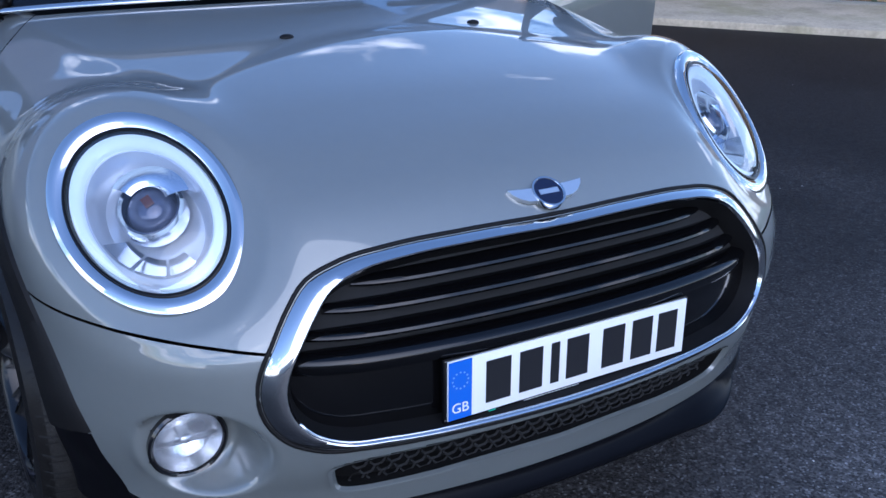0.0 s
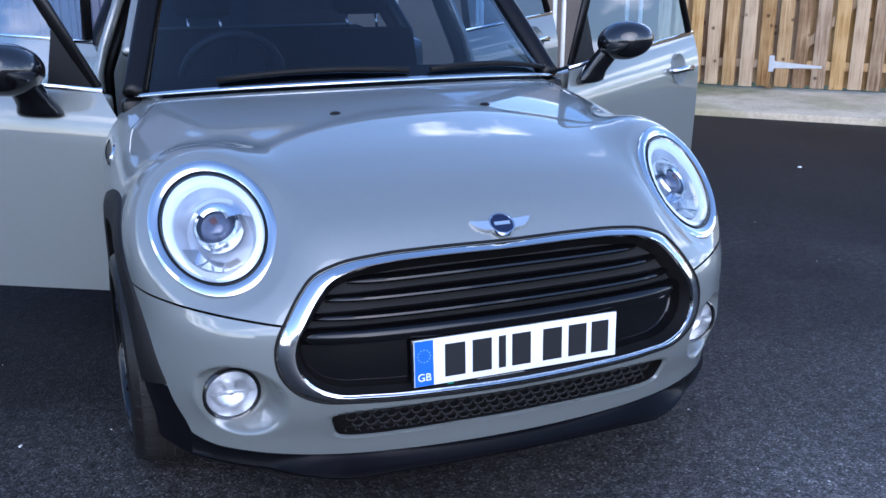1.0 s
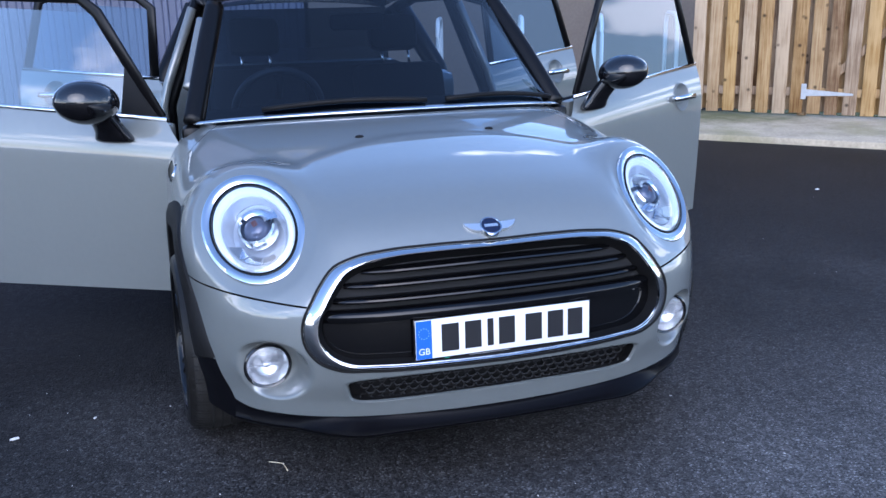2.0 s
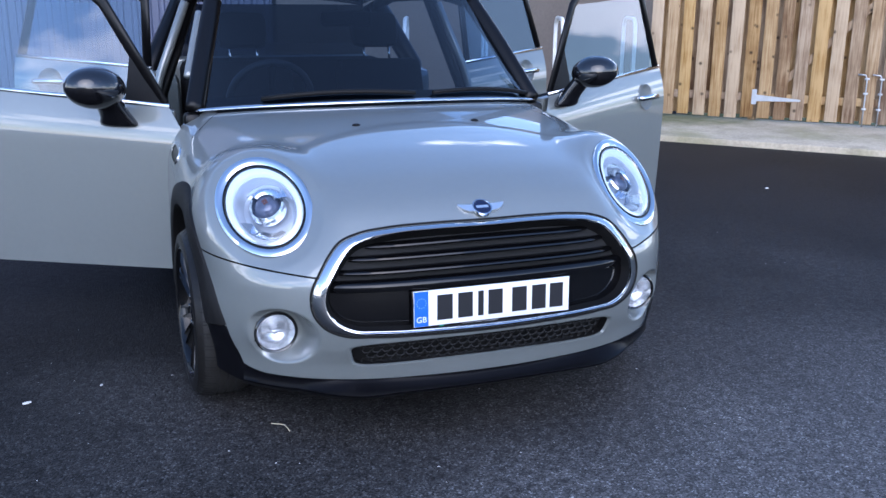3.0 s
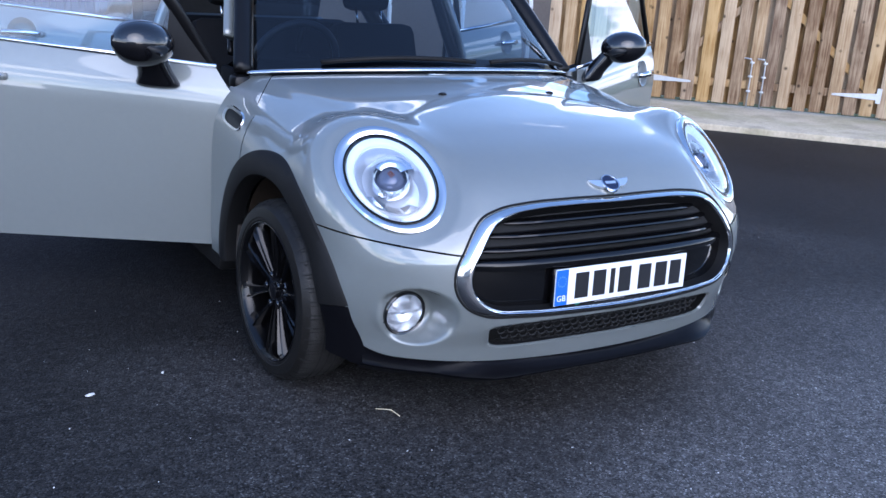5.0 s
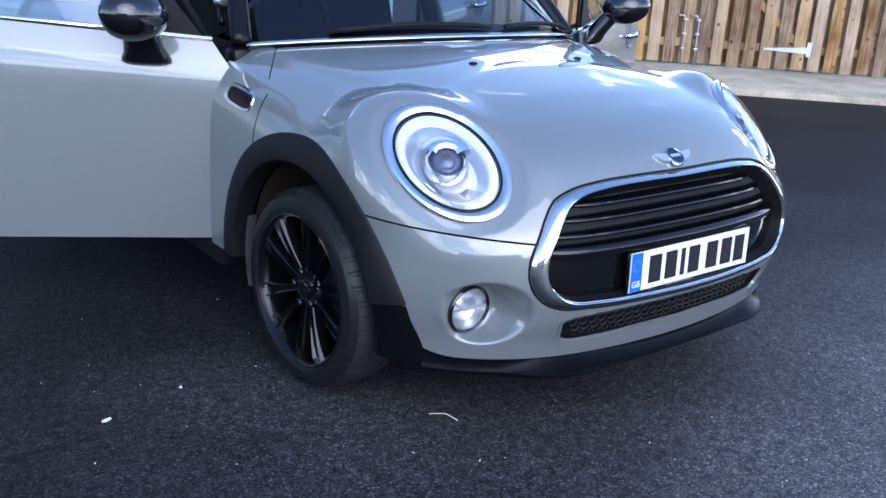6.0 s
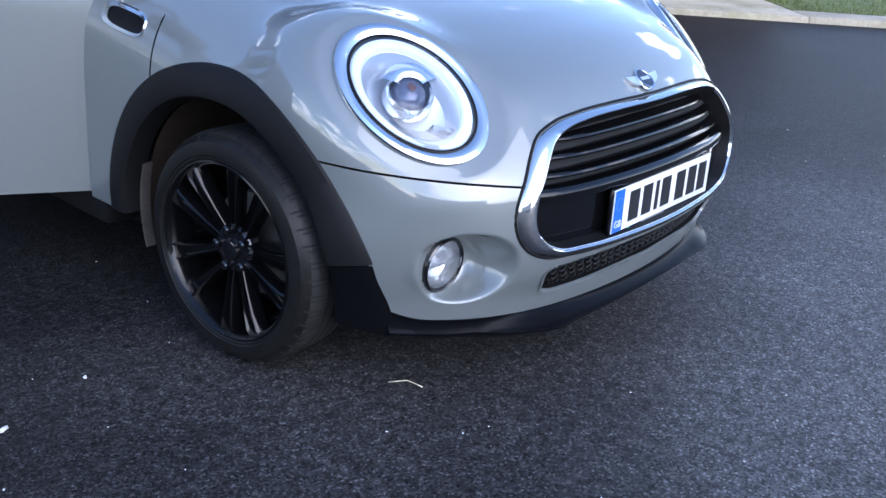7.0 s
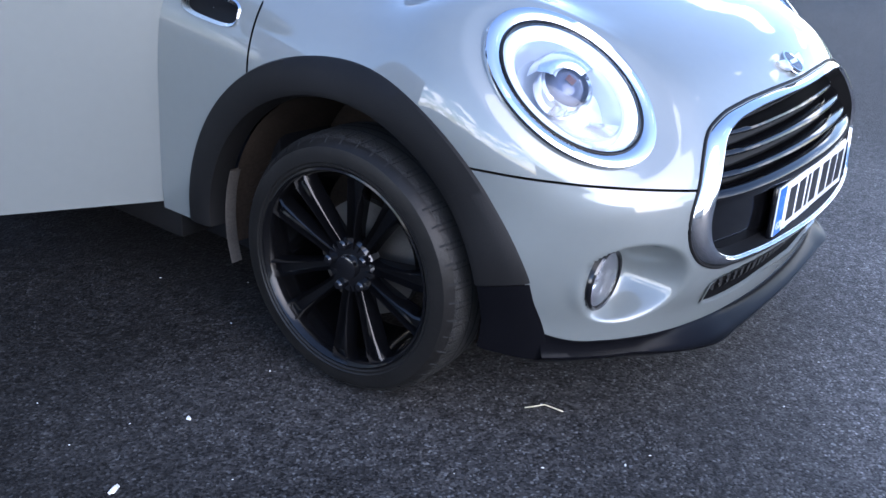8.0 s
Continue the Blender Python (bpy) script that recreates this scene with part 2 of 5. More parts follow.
def tarmac():
    m = bpy.data.materials.new("tarmac")
    m.use_nodes = True
    n, l = m.node_tree.nodes, m.node_tree.links
    b = n["Principled BSDF"]
    tc = n.new("ShaderNodeTexCoord")
    v = n.new("ShaderNodeTexVoronoi"); v.inputs["Scale"].default_value = 185
    w = n.new("ShaderNodeTexVoronoi"); w.inputs["Scale"].default_value = 90
    big = n.new("ShaderNodeTexNoise"); big.inputs["Scale"].default_value, big.inputs["Detail"].default_value = 0.9, 5
    mid = n.new("ShaderNodeTexNoise"); mid.inputs["Scale"].default_value, mid.inputs["Detail"].default_value = 26, 8
    for t in (v, w, big, mid):
        l.new(tc.outputs["Object"], t.inputs["Vector"])
    sv = n.new("ShaderNodeSeparateColor"); l.new(v.outputs["Color"], sv.inputs[0])
    r = n.new("ShaderNodeValToRGB")
    e = r.color_ramp.elements
    e[0].position, e[0].color = 0.0, (0.009, 0.0086, 0.0083, 1)
    e[1].position, e[1].color = 0.72, (0.030, 0.0288, 0.0284, 1)
    e.new(0.93).color = (0.045, 0.0435, 0.0425, 1)
    e.new(0.985).color = (0.075, 0.075, 0.075, 1)
    l.new(sv.outputs[0], r.inputs[0])
    mr = n.new("ShaderNodeMapRange"); mr.inputs[1].default_value, mr.inputs[2].default_value, mr.inputs[3].default_value, mr.inputs[4].default_value = 0.3, 0.7, 0.70, 1.25
    l.new(big.outputs[0], mr.inputs[0])
    ms = n.new("ShaderNodeMapRange"); ms.inputs[1].default_value, ms.inputs[2].default_value, ms.inputs[3].default_value, ms.inputs[4].default_value = 0.3, 0.7, 0.66, 1.38
    l.new(mid.outputs[0], ms.inputs[0])
    m0 = n.new("ShaderNodeMath"); m0.operation = "MULTIPLY"; l.new(mr.outputs[0], m0.inputs[0]); l.new(ms.outputs[0], m0.inputs[1])
    # a lighter patch about one point with a ragged edge, darker far from it
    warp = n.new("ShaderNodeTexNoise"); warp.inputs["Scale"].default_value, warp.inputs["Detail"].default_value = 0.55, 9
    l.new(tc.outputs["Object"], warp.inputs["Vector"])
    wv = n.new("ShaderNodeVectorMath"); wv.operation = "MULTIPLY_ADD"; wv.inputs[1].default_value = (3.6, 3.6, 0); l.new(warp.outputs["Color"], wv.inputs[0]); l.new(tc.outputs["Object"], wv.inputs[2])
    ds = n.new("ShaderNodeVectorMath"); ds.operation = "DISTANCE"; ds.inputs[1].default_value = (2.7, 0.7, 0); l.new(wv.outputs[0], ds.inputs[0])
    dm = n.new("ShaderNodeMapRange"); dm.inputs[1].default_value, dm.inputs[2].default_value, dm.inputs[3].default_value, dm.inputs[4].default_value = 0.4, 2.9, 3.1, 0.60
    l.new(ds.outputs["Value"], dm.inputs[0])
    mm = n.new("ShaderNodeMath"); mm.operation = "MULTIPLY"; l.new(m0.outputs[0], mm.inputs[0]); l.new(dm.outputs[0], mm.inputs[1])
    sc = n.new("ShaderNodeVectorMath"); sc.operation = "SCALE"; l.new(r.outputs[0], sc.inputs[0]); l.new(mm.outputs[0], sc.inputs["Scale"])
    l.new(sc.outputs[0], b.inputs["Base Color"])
    b.inputs["Roughness"].default_value, b.inputs["Specular IOR Level"].default_value = 0.55, 0.09
    ad = n.new("ShaderNodeMath"); ad.operation = "ADD"; l.new(v.outputs["Distance"], ad.inputs[0]); l.new(w.outputs["Distance"], ad.inputs[1])
    bu = n.new("ShaderNodeBump"); bu.invert = True; bu.inputs["Strength"].default_value, bu.inputs["Distance"].default_value = 0.45, 0.003
    l.new(ad.outputs[0], bu.inputs["Height"]); l.new(bu.outputs[0], b.inputs["Normal"])
    return m


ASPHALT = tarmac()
CONCRETE = mat("pale_concrete", (0.45, 0.38, 0.27), 0.85, 0.0, 0.0, 0.25, 2.5, 0.3, 60.0)


def mossy(m, moss, dirt):
    """Blotches of moss and grime over a surface's own colour."""
    n, l = m.node_tree.nodes, m.node_tree.links
    b = n["Principled BSDF"]
    base = b.inputs["Base Color"].links[0].from_socket
    tc = n.new("ShaderNodeTexCoord")
    for color, scale, lo, hi, most in ((moss, 1.3, 0.46, 0.68, 0.7), (dirt, 4.0, 0.52, 0.68, 0.6)):
        t = n.new("ShaderNodeTexNoise"); t.inputs["Scale"].default_value, t.inputs["Detail"].default_value, t.inputs["Roughness"].default_value = scale, 9, 0.68
        l.new(tc.outputs["Object"], t.inputs["Vector"])
        r = n.new("ShaderNodeMapRange"); r.inputs[1].default_value, r.inputs[2].default_value, r.inputs[4].default_value = lo, hi, most
        l.new(t.outputs[0], r.inputs[0])
        x = n.new("ShaderNodeMix"); x.data_type = "RGBA"; x.inputs[7].default_value = (*color, 1)
        l.new(r.outputs[0], x.inputs[0]); l.new(base, x.inputs[6]); base = x.outputs[2]
    # a damp green patch at the fence's foot
    wp = n.new("ShaderNodeTexNoise"); wp.inputs["Scale"].default_value, wp.inputs["Detail"].default_value, wp.inputs["Roughness"].default_value = 3.5, 8, 0.7
    l.new(tc.outputs["Object"], wp.inputs["Vector"])
    wv = n.new("ShaderNodeVectorMath"); wv.operation = "MULTIPLY_ADD"; wv.inputs[1].default_value = (1.6, 1.6, 0); l.new(wp.outputs["Color"], wv.inputs[0]); l.new(tc.outputs["Object"], wv.inputs[2])
    ds = n.new("ShaderNodeVectorMath"); ds.operation = "DISTANCE"; ds.inputs[1].default_value = (5.95, 7.35, 0.06); l.new(wv.outputs[0], ds.inputs[0])
    r = n.new("ShaderNodeMapRange"); r.inputs[1].default_value, r.inputs[2].default_value, r.inputs[3].default_value, r.inputs[4].default_value = 0.35, 1.05, 0.85, 0.0
    l.new(ds.outputs["Value"], r.inputs[0])
    x = n.new("ShaderNodeMix"); x.data_type = "RGBA"; x.inputs[7].default_value = (0.10, 0.115, 0.035, 1)
    l.new(r.outputs[0], x.inputs[0]); l.new(base, x.inputs[6]); base = x.outputs[2]
    l.new(base, b.inputs["Base Color"])


mossy(CONCRETE, (0.20, 0.19, 0.075), (0.22, 0.19, 0.14))
TIMBER = timber()
GALV = mat("galvanised_steel", (0.50, 0.51, 0.52), 0.5, 0.8, 0.0, 0.15, 20.0)
CLADDING = mat("blue_grey_cladding", (0.075, 0.085, 0.135), 0.45, 0.0, 0.0, 0.1, 2.0)
BROWN = mat("brown_render", (0.12, 0.10, 0.085), 0.85, 0.0, 0.0, 0.15, 2.0)
PALE_WALL = mat("pale_house_wall", (0.55, 0.53, 0.48), 0.9, 0.0, 0.0, 0.1, 1.5)
WHITE_TUBE = mat("white_tube", (0.72, 0.72, 0.70), 0.35, 0.0, 0.0, 0.1, 12.0)
STRAW = mat("dry_straw", (0.62, 0.55, 0.38), 0.7)
STONE = mat("white_stone", (0.65, 0.64, 0.62), 0.8, 0.0, 0.0, 0.2, 60.0)
GRASS = mat("grass", (0.115, 0.135, 0.030), 0.9, 0.0, 0.0, 0.5, 6.0, 0.8, 80.0)

# ---- mesh helpers ----
def curve(xs, ys):
    """A smooth curve through a few knots (cubic Hermite)."""
    xs, ys = np.array(xs, float), np.array(ys, float)
    d = np.gradient(ys, xs)

    def f(v):
        v = np.clip(v, xs[0], xs[-1])
        k = np.clip(np.searchsorted(xs, v) - 1, 0, len(xs) - 2)
        h = xs[k + 1] - xs[k]
        t = (v - xs[k]) / h
        return ((1 + 2 * t) * (1 - t) ** 2) * ys[k] + t * (1 - t) ** 2 * h * d[k] + t * t * (3 - 2 * t) * ys[k + 1] + t * t * (t - 1) * h * d[k + 1]
    return f


def empty(name, m=None):
    ob = new(name)
    ob.empty_display_size = 0.1
    if m is not None:
        ob.matrix_world = m
    return ob


def mesh_ob(name, verts, faces, material, parent=None, label="", smooth=True):
    me = bpy.data.meshes.new(name)
    me.from_pydata([tuple(v) for v in verts], [], [tuple(f) for f in faces])
    me.update()
    if smooth:
        me.polygons.foreach_set("use_smooth", [True] * len(me.polygons))
    me.materials.append(material)
    ob = new(name, me)
    ob.parent = parent
    if label:
        ob["label"] = label
    return ob


def part(name, bm, material, parent=None, label="", smooth=True):
    """Links a bmesh as one mesh object under a thing or a part."""
    me = bpy.data.meshes.new(name)
    bmesh.ops.recalc_face_normals(bm, faces=bm.faces)
    bm.to_mesh(me)
    bm.free()
    if smooth:
        me.polygons.foreach_set("use_smooth", [True] * len(me.polygons))
        me.set_sharp_from_angle(angle=radians(35))
    me.materials.append(material)
    ob = new(name, me)
    ob.parent = parent
    if label:
        ob["label"] = label
    return ob


def sheet(name, P, material, parent, keep=None, thick=0.0, closed=False, label="", flip=False):
    """A grid of points as a skin; keep: which points stay; thick: metres of shell inward along the normal."""
    n, m = P.shape[:2]
    idx = np.arange(n * m).reshape(n, m)
    faces = []
    for i in range(n - 1 + (1 if closed else 0)):
        i2 = (i + 1) % n
        for j in range(m - 1):
            q = (idx[i, j], idx[i2, j], idx[i2, j + 1], idx[i, j + 1])
            if keep is None or (keep[i, j] and keep[i2, j] and keep[i2, j + 1] and keep[i, j + 1]):
                faces.append(q[::-1] if flip else q)
    bm = bmesh.new()
    vs = [bm.verts.new(p) for p in P.reshape(-1, 3)]
    for f in faces:
        try:
            bm.faces.new([vs[k] for k in f])
        except ValueError:
            pass
    bmesh.ops.delete(bm, geom=[v for v in bm.verts if not v.link_faces], context="VERTS")
    bmesh.ops.remove_doubles(bm, verts=bm.verts, dist=1e-5)
    if thick:
        bm.normal_update()
        bmesh.ops.solidify(bm, geom=bm.faces[:], thickness=thick)
    me = bpy.data.meshes.new(name)
    bm.to_mesh(me)
    bm.free()
    me.polygons.foreach_set("use_smooth", [True] * len(me.polygons))
    me.set_sharp_from_angle(angle=radians(45))
    me.materials.append(material)
    ob = new(name, me)
    ob.parent = parent
    if label:
        ob["label"] = label
    return ob


def add_box(bm, lo, hi, bevel=0.0):
    r = bmesh.ops.create_cube(bm, size=1)
    lo, hi = Vector(lo), Vector(hi)
    bmesh.ops.transform(bm, matrix=Matrix.Translation((lo + hi) / 2) @ Matrix.Diagonal((*(hi - lo), 1)), verts=r["verts"])
    if bevel:
        es = list({e for v in r["verts"] for e in v.link_edges})
        bmesh.ops.bevel(bm, geom=es, offset=bevel, segments=2, affect="EDGES", profile=0.5)


def box(name, lo, hi, material, parent=None, bevel=0.0, label=""):
    bm = bmesh.new()
    add_box(bm, lo, hi, bevel)
    return part(name, bm, material, parent, label)


def sweep(name, path, radius, material, parent=None, closed=False, sides=10, label="", flat=None):
    """A tube along points; flat: (wide, thick, up) gives an oval section turned by up."""
    P = np.array(path, float)
    n = len(P)
    T = np.roll(P, -1, 0) - np.roll(P, 1, 0)
    if not closed:
        T[0], T[-1] = P[1] - P[0], P[-1] - P[-2]
    T /= np.linalg.norm(T, axis=1)[:, None]
    up = np.array(flat[2] if flat else (0.0, 0.0, 1.0))
    rings = []
    for p, t in zip(P, T):
        a = np.cross(t, up)
        if np.linalg.norm(a) < 1e-4:
            a = np.cross(t, (1.0, 0.0, 0.0))
        a /= np.linalg.norm(a)
        b = np.cross(a, t)
        w, h = (flat[0], flat[1]) if flat else (radius, radius)
        rings.append([p + a * w * math.cos(k) + b * h * math.sin(k) for k in np.linspace(0, 2 * math.pi, sides, endpoint=False)])
    R = np.array(rings)
    verts = R.reshape(-1, 3)
    faces = []
    for i in range(n if closed else n - 1):
        for j in range(sides):
            i2, j2 = (i + 1) % n, (j + 1) % sides
            faces.append((i * sides + j, i * sides + j2, i2 * sides + j2, i2 * sides + j))
    if not closed:
        faces += [tuple(range(sides))[::-1], tuple((n - 1) * sides + k for k in range(sides))]
    return mesh_ob(name, verts, faces, material, parent, label)


def revolve(name, profile, material, parent, m=Matrix(), steps=64, label=""):
    """Turns (radius, height) pairs round the local z axis, then applies m."""
    verts, faces = [], []
    n = len(profile)
    for k in range(steps):
        a = 2 * math.pi * k / steps
        for r, h in profile:
            verts.append(m @ Vector((r * math.cos(a), r * math.sin(a), h)))
        for j in range(n - 1):
            k2 = (k + 1) % steps
            faces.append((k * n + j, k2 * n + j, k2 * n + j + 1, k * n + j + 1))
    bm = bmesh.new()
    vs = [bm.verts.new(v) for v in verts]
    for f in faces:
        bm.faces.new([vs[i] for i in f])
    bmesh.ops.remove_doubles(bm, verts=bm.verts, dist=1e-6)
    return part(name, bm, material, parent, label)


# ---- the car's skin: nose at y = 0, rearwards is +y, ground z = 0 ----
nose = curve([0.05, 0.13, 0.18, 0.24, 0.29, 0.35, 0.42, 0.50, 0.58, 0.66, 0.72, 0.80, 1.0], [0.15, 0.090, 0.075, 0.058, 0.045, 0.021, 0.006, 0.006, 0.02, 0.05, 0.085, 0.14, 0.30])
top = curve([-0.2, 0.0, 0.05, 0.085, 0.144, 0.25, 0.40, 0.60, 0.80, 1.0, 1.3, 1.6], [0.46, 0.60, 0.655, 0.695, 0.757, 0.822, 0.874, 0.915, 0.945, 0.966, 0.985, 1.0])
ARCH_Y, ARCH_Z, ARCH_R = 0.79, 0.295, 0.456
LAMP_C, LAMP_N = Vector((0.642, 0.3565, 0.751)), Vector((0.363, -0.631, 0.686)).normalized()
LAMP_A, LAMP_B, LAMP_TURN = 0.200, 0.143, radians(130.7)


def lamp_axes(s):
    """The long and short way of the oval headlight, and its facing, on side s."""
    n = Vector((s * LAMP_N[0], LAMP_N[1], LAMP_N[2]))
    x = Vector((0, 0, 1)).cross(n).normalized()
    y = n.cross(x)
    c, d = math.cos(LAMP_TURN), math.sin(LAMP_TURN)
    return (x * c * -s + y * d, x * d * s + y * c, n)


E1, E2 = (np.array(q) for q in lamp_axes(1)[:2])


def lamp_far(d):
    """Distance from the headlight's centre in an oval sense: 0.167 on the bezel's rim."""
    return 0.167 * np.sqrt((d @ E1 / LAMP_A) ** 2 + (d @ E2 / LAMP_B) ** 2 + (d @ np.array(LAMP_N) / 0.17) ** 2)


def smax(a, b, k):
    h = np.maximum(k - np.abs(a - b), 0) / k
    return np.maximum(a, b) + h * h * k / 4


def plan(ax, corner=0.72):
    return 0.25 * ax ** 2 + corner * ax ** 6


ridge = curve([0.30, 0.42, 0.58, 0.70, 0.87, 1.0, 1.14, 1.3, 1.5], [0.50, 0.497, 0.53, 0.576, 0.636, 0.668, 0.696, 0.72, 0.74])
dome_end = curve([0.0, 0.16, 0.27, 0.41, 0.52, 0.70], [0.75, 0.73, 0.69, 0.63, 0.575, 0.46])


def ease(v):
    return 1 / (1 + np.exp(-np.clip(v, -40, 40)))



def skin(P):
    """Below zero inside the car's front body."""
    x, y, z = P[..., 0], P[..., 1], P[..., 2]
    ax = np.abs(x)
    p = plan(np.minimum(ax, 0.95))
    dp = 0.5 * ax + 4.3 * ax ** 5
    front = (nose(z) + p - y) / np.sqrt(1.2 + dp ** 2)
    yy = y - 0.75 * plan(np.minimum(ax, 0.95), 1.15)
    slope = (top(yy + 0.01) - top(yy - 0.01)) / 0.02
    outer = ease((ax - ridge(y)) / 0.012)
    valley = 0.013 * outer * np.clip((y - 0.40) / 0.2, 0, 1) + 0.006 * (1 - outer) * ease((y - dome_end(ax)) / 0.016)
    up = (z - top(yy) + 0.085 * x * x + valley) / np.sqrt(1 + slope ** 2) - 0.0125
    side = ax - (0.862 - 0.35 * np.maximum(z - 0.60, 0) ** 2 - 0.25 * np.maximum(0.38 - z, 0) ** 2)
    f = smax(smax(front, up, 0.05), smax(side, up, 0.16), 0.05)
    d = np.stack([ax - LAMP_C[0], y - LAMP_C[1], z - LAMP_C[2]], -1)
    far = lamp_far(d)
    # the wing swells out to the lamp on its outer, upper side
    q = (0.87 * (d @ E1) + 0.5 * (d @ E2)) / (np.linalg.norm(d, axis=-1) + 1e-6)
    w = np.exp(-(far / (0.205 + 0.085 * ease(3.5 * (q - 0.25)))) ** 4.5)
    f = f * (1 - w) + (d @ np.array(LAMP_N) + 0.006) * w - 0.0018 * np.exp(-((far - 0.205) / 0.012) ** 2)
    fog = np.exp(-(((ax - 0.635) / 0.092) ** 2 + ((z - 0.383) / 0.084) ** 2) ** 7) * (y < 0.5)
    return f * (1 - fog) + (0.237 - y) * fog


CORE = np.array((0.0, 0.80, 0.45))


def along(origin, way, far=1.3):
    lo, hi = np.zeros(way.shape[:-1]), np.full(way.shape[:-1], far)
    for _ in range(34):
        mid = (lo + hi) / 2
        inside = skin(origin + way * mid[..., None]) < 0
        lo, hi = np.where(inside, mid, lo), np.where(inside, hi, mid)
    return origin + way * lo[..., None]


def surf(psi, phi):
    """The skin by two angles round an axis across the car: psi to the side, phi up from straight ahead."""
    return along(CORE, np.stack([np.sin(psi), -np.cos(psi) * np.cos(phi), np.cos(psi) * np.sin(phi)], -1))


def phi_at(psi, g, lo, hi):
    """The phi at which g, which rises with phi, is zero on the skin."""
    lo, hi = np.full(psi.shape, lo), np.full(psi.shape, hi)
    for _ in range(24):
        mid = (lo + hi) / 2
        below = g(surf(psi, mid)) < 0
        lo, hi = np.where(below, mid, lo), np.where(below, hi, mid)
    return lo


def normals(P):
    e = 0.004
    g = np.stack([skin(P + np.array(d)) - skin(P - np.array(d)) for d in ((e, 0, 0), (0, e, 0), (0, 0, e))], -1)
    return g / np.linalg.norm(g, axis=-1)[..., None]


def side_x(y, z):
    """The skin's half width at a place on the flank."""
    y, z = np.asarray(y, float), np.asarray(z, float)
    o = np.stack([np.zeros_like(y), y, z], -1)
    w = np.zeros_like(o); w[..., 0] = 1
    return along(o, w)[..., 0]


def front_y(x, z):
    """How far back the skin lies at a place on the nose."""
    x, z = np.asarray(x, float), np.asarray(z, float)
    o = np.stack([x, np.full_like(x, 0.8), z], -1)
    w = np.zeros_like(o); w[..., 1] = -1
    return along(o, w)[..., 1]


knots = np.array([(0, 0.713), (0.18, 0.7125), (0.31, 0.706), (0.40, 0.692), (0.455, 0.670), (0.492, 0.632), (0.522, 0.588), (0.545, 0.545), (0.552, 0.505), (0.543, 0.463), (0.515, 0.427), (0.47, 0.405), (0.38, 0.3985), (0.2, 0.397), (0, 0.396)])
run = np.concatenate([[0], np.cumsum(np.hypot(*np.diff(knots, axis=0).T))])
grille_x, grille_z = curve(run / run[-1], knots[:, 0]), curve(run / run[-1], knots[:, 1])


def half_at(z):
    """Half the grille's width at a height."""
    return np.interp(z, knots[::-1, 1] + np.linspace(0, 1e-6, len(knots)), knots[::-1, 0], left=0, right=0)


def grille_outline(grow, n=96):
    """x and z round the grille's opening, grown by some metres."""
    t = np.linspace(0, 1, n // 2 + 1)
    x, z = grille_x(t), grille_z(t)
    x[0] = x[-1] = 0
    x, z = np.concatenate([x, -x[-2:0:-1]]), np.concatenate([z, z[-2:0:-1]])
    tx, tz = np.roll(x, -1) - np.roll(x, 1), np.roll(z, -1) - np.roll(z, 1)
    k = np.hypot(tx, tz)
    return x - tz / k * grow, z + tx / k * grow


def in_grille(x, z, grow):
    zz = 0.555 + (z - 0.555) * 0.16 / (0.16 + grow)
    return np.abs(x) < np.where((zz > 0.401) & (zz < 0.716), half_at(zz) + grow, -1)


def in_lamp(P, r):
    d = np.stack([np.abs(P[..., 0]), P[..., 1], P[..., 2]], -1) - np.array(LAMP_C)
    return lamp_far(d) < r


def arch_flare(a):
    """How much wider the arch trim is low down ahead of the wheel; a: angle up from straight ahead."""
    u, v = np.clip((radians(34) - a) / radians(26), 0, 1), np.clip((radians(8) - a) / radians(20), 0, 1)
    return 0.020 * u * u * (3 - 2 * u) + 0.026 * v * v * (3 - 2 * v)


def in_arch(P, r):
    dy, dz = ARCH_Y - P[..., 1], P[..., 2] - ARCH_Z
    a = np.where(dy < 0, math.pi / 2, np.arctan2(dz, np.maximum(dy, 1e-6)))
    return (np.hypot(dy, dz) < r + arch_flare(a)) & (np.abs(P[..., 0]) > 0.55)


car = tagged(empty("car"), "grey metallic five-door hatchback with all doors open on tarmac", "car")

# bonnet
def shut_z(x):
    return 0.575 + 0.028 * np.clip((np.abs(x) - 0.52) / 0.30, 0, 1)


def glass_y(x):
    return 1.065 + 0.47 * np.minimum(np.abs(x), 0.9) ** 2


def bonnet_end(P):
    ax = np.abs(P[..., 0])
    t = np.clip((ax - 0.66) / 0.15, 0, 1)
    return glass_y(np.minimum(ax, 0.66)) * (1 - t) + 1.035 * t - 0.012 * (1 - t)


psi = np.radians(np.linspace(-86, 86, 331))
lo = phi_at(psi, lambda P: P[..., 2] - shut_z(P[..., 0]) - 0.0025, -0.6, 1.6)
hi = phi_at(psi, lambda P: P[..., 1] - bonnet_end(P), 0.5, 2.9)
v = np.linspace(0, 1, 220)
P = surf(psi[:, None] * np.ones_like(v), lo[:, None] * (1 - v) + hi[:, None] * v)
keep = ~in_grille(P[..., 0], P[..., 2], -0.012) | (P[..., 1] > 0.4)
keep &= ~in_lamp(P, 0.142) & ~in_arch(P, ARCH_R - 0.02)
sheet("bonnet", P, PAINT, car, keep, flip=True)

# bumper and the black lip below it
def low_z(x):
    """The painted bumper's lower edge, rising to the wheel arch."""
    t = np.clip((np.abs(x) - 0.67) / 0.12, 0, 1)
    c = np.clip((np.abs(x) - 0.30) / 0.40, 0, 1)
    return 0.240 + 0.004 * c * c * (3 - 2 * c) + 0.060 * t * t


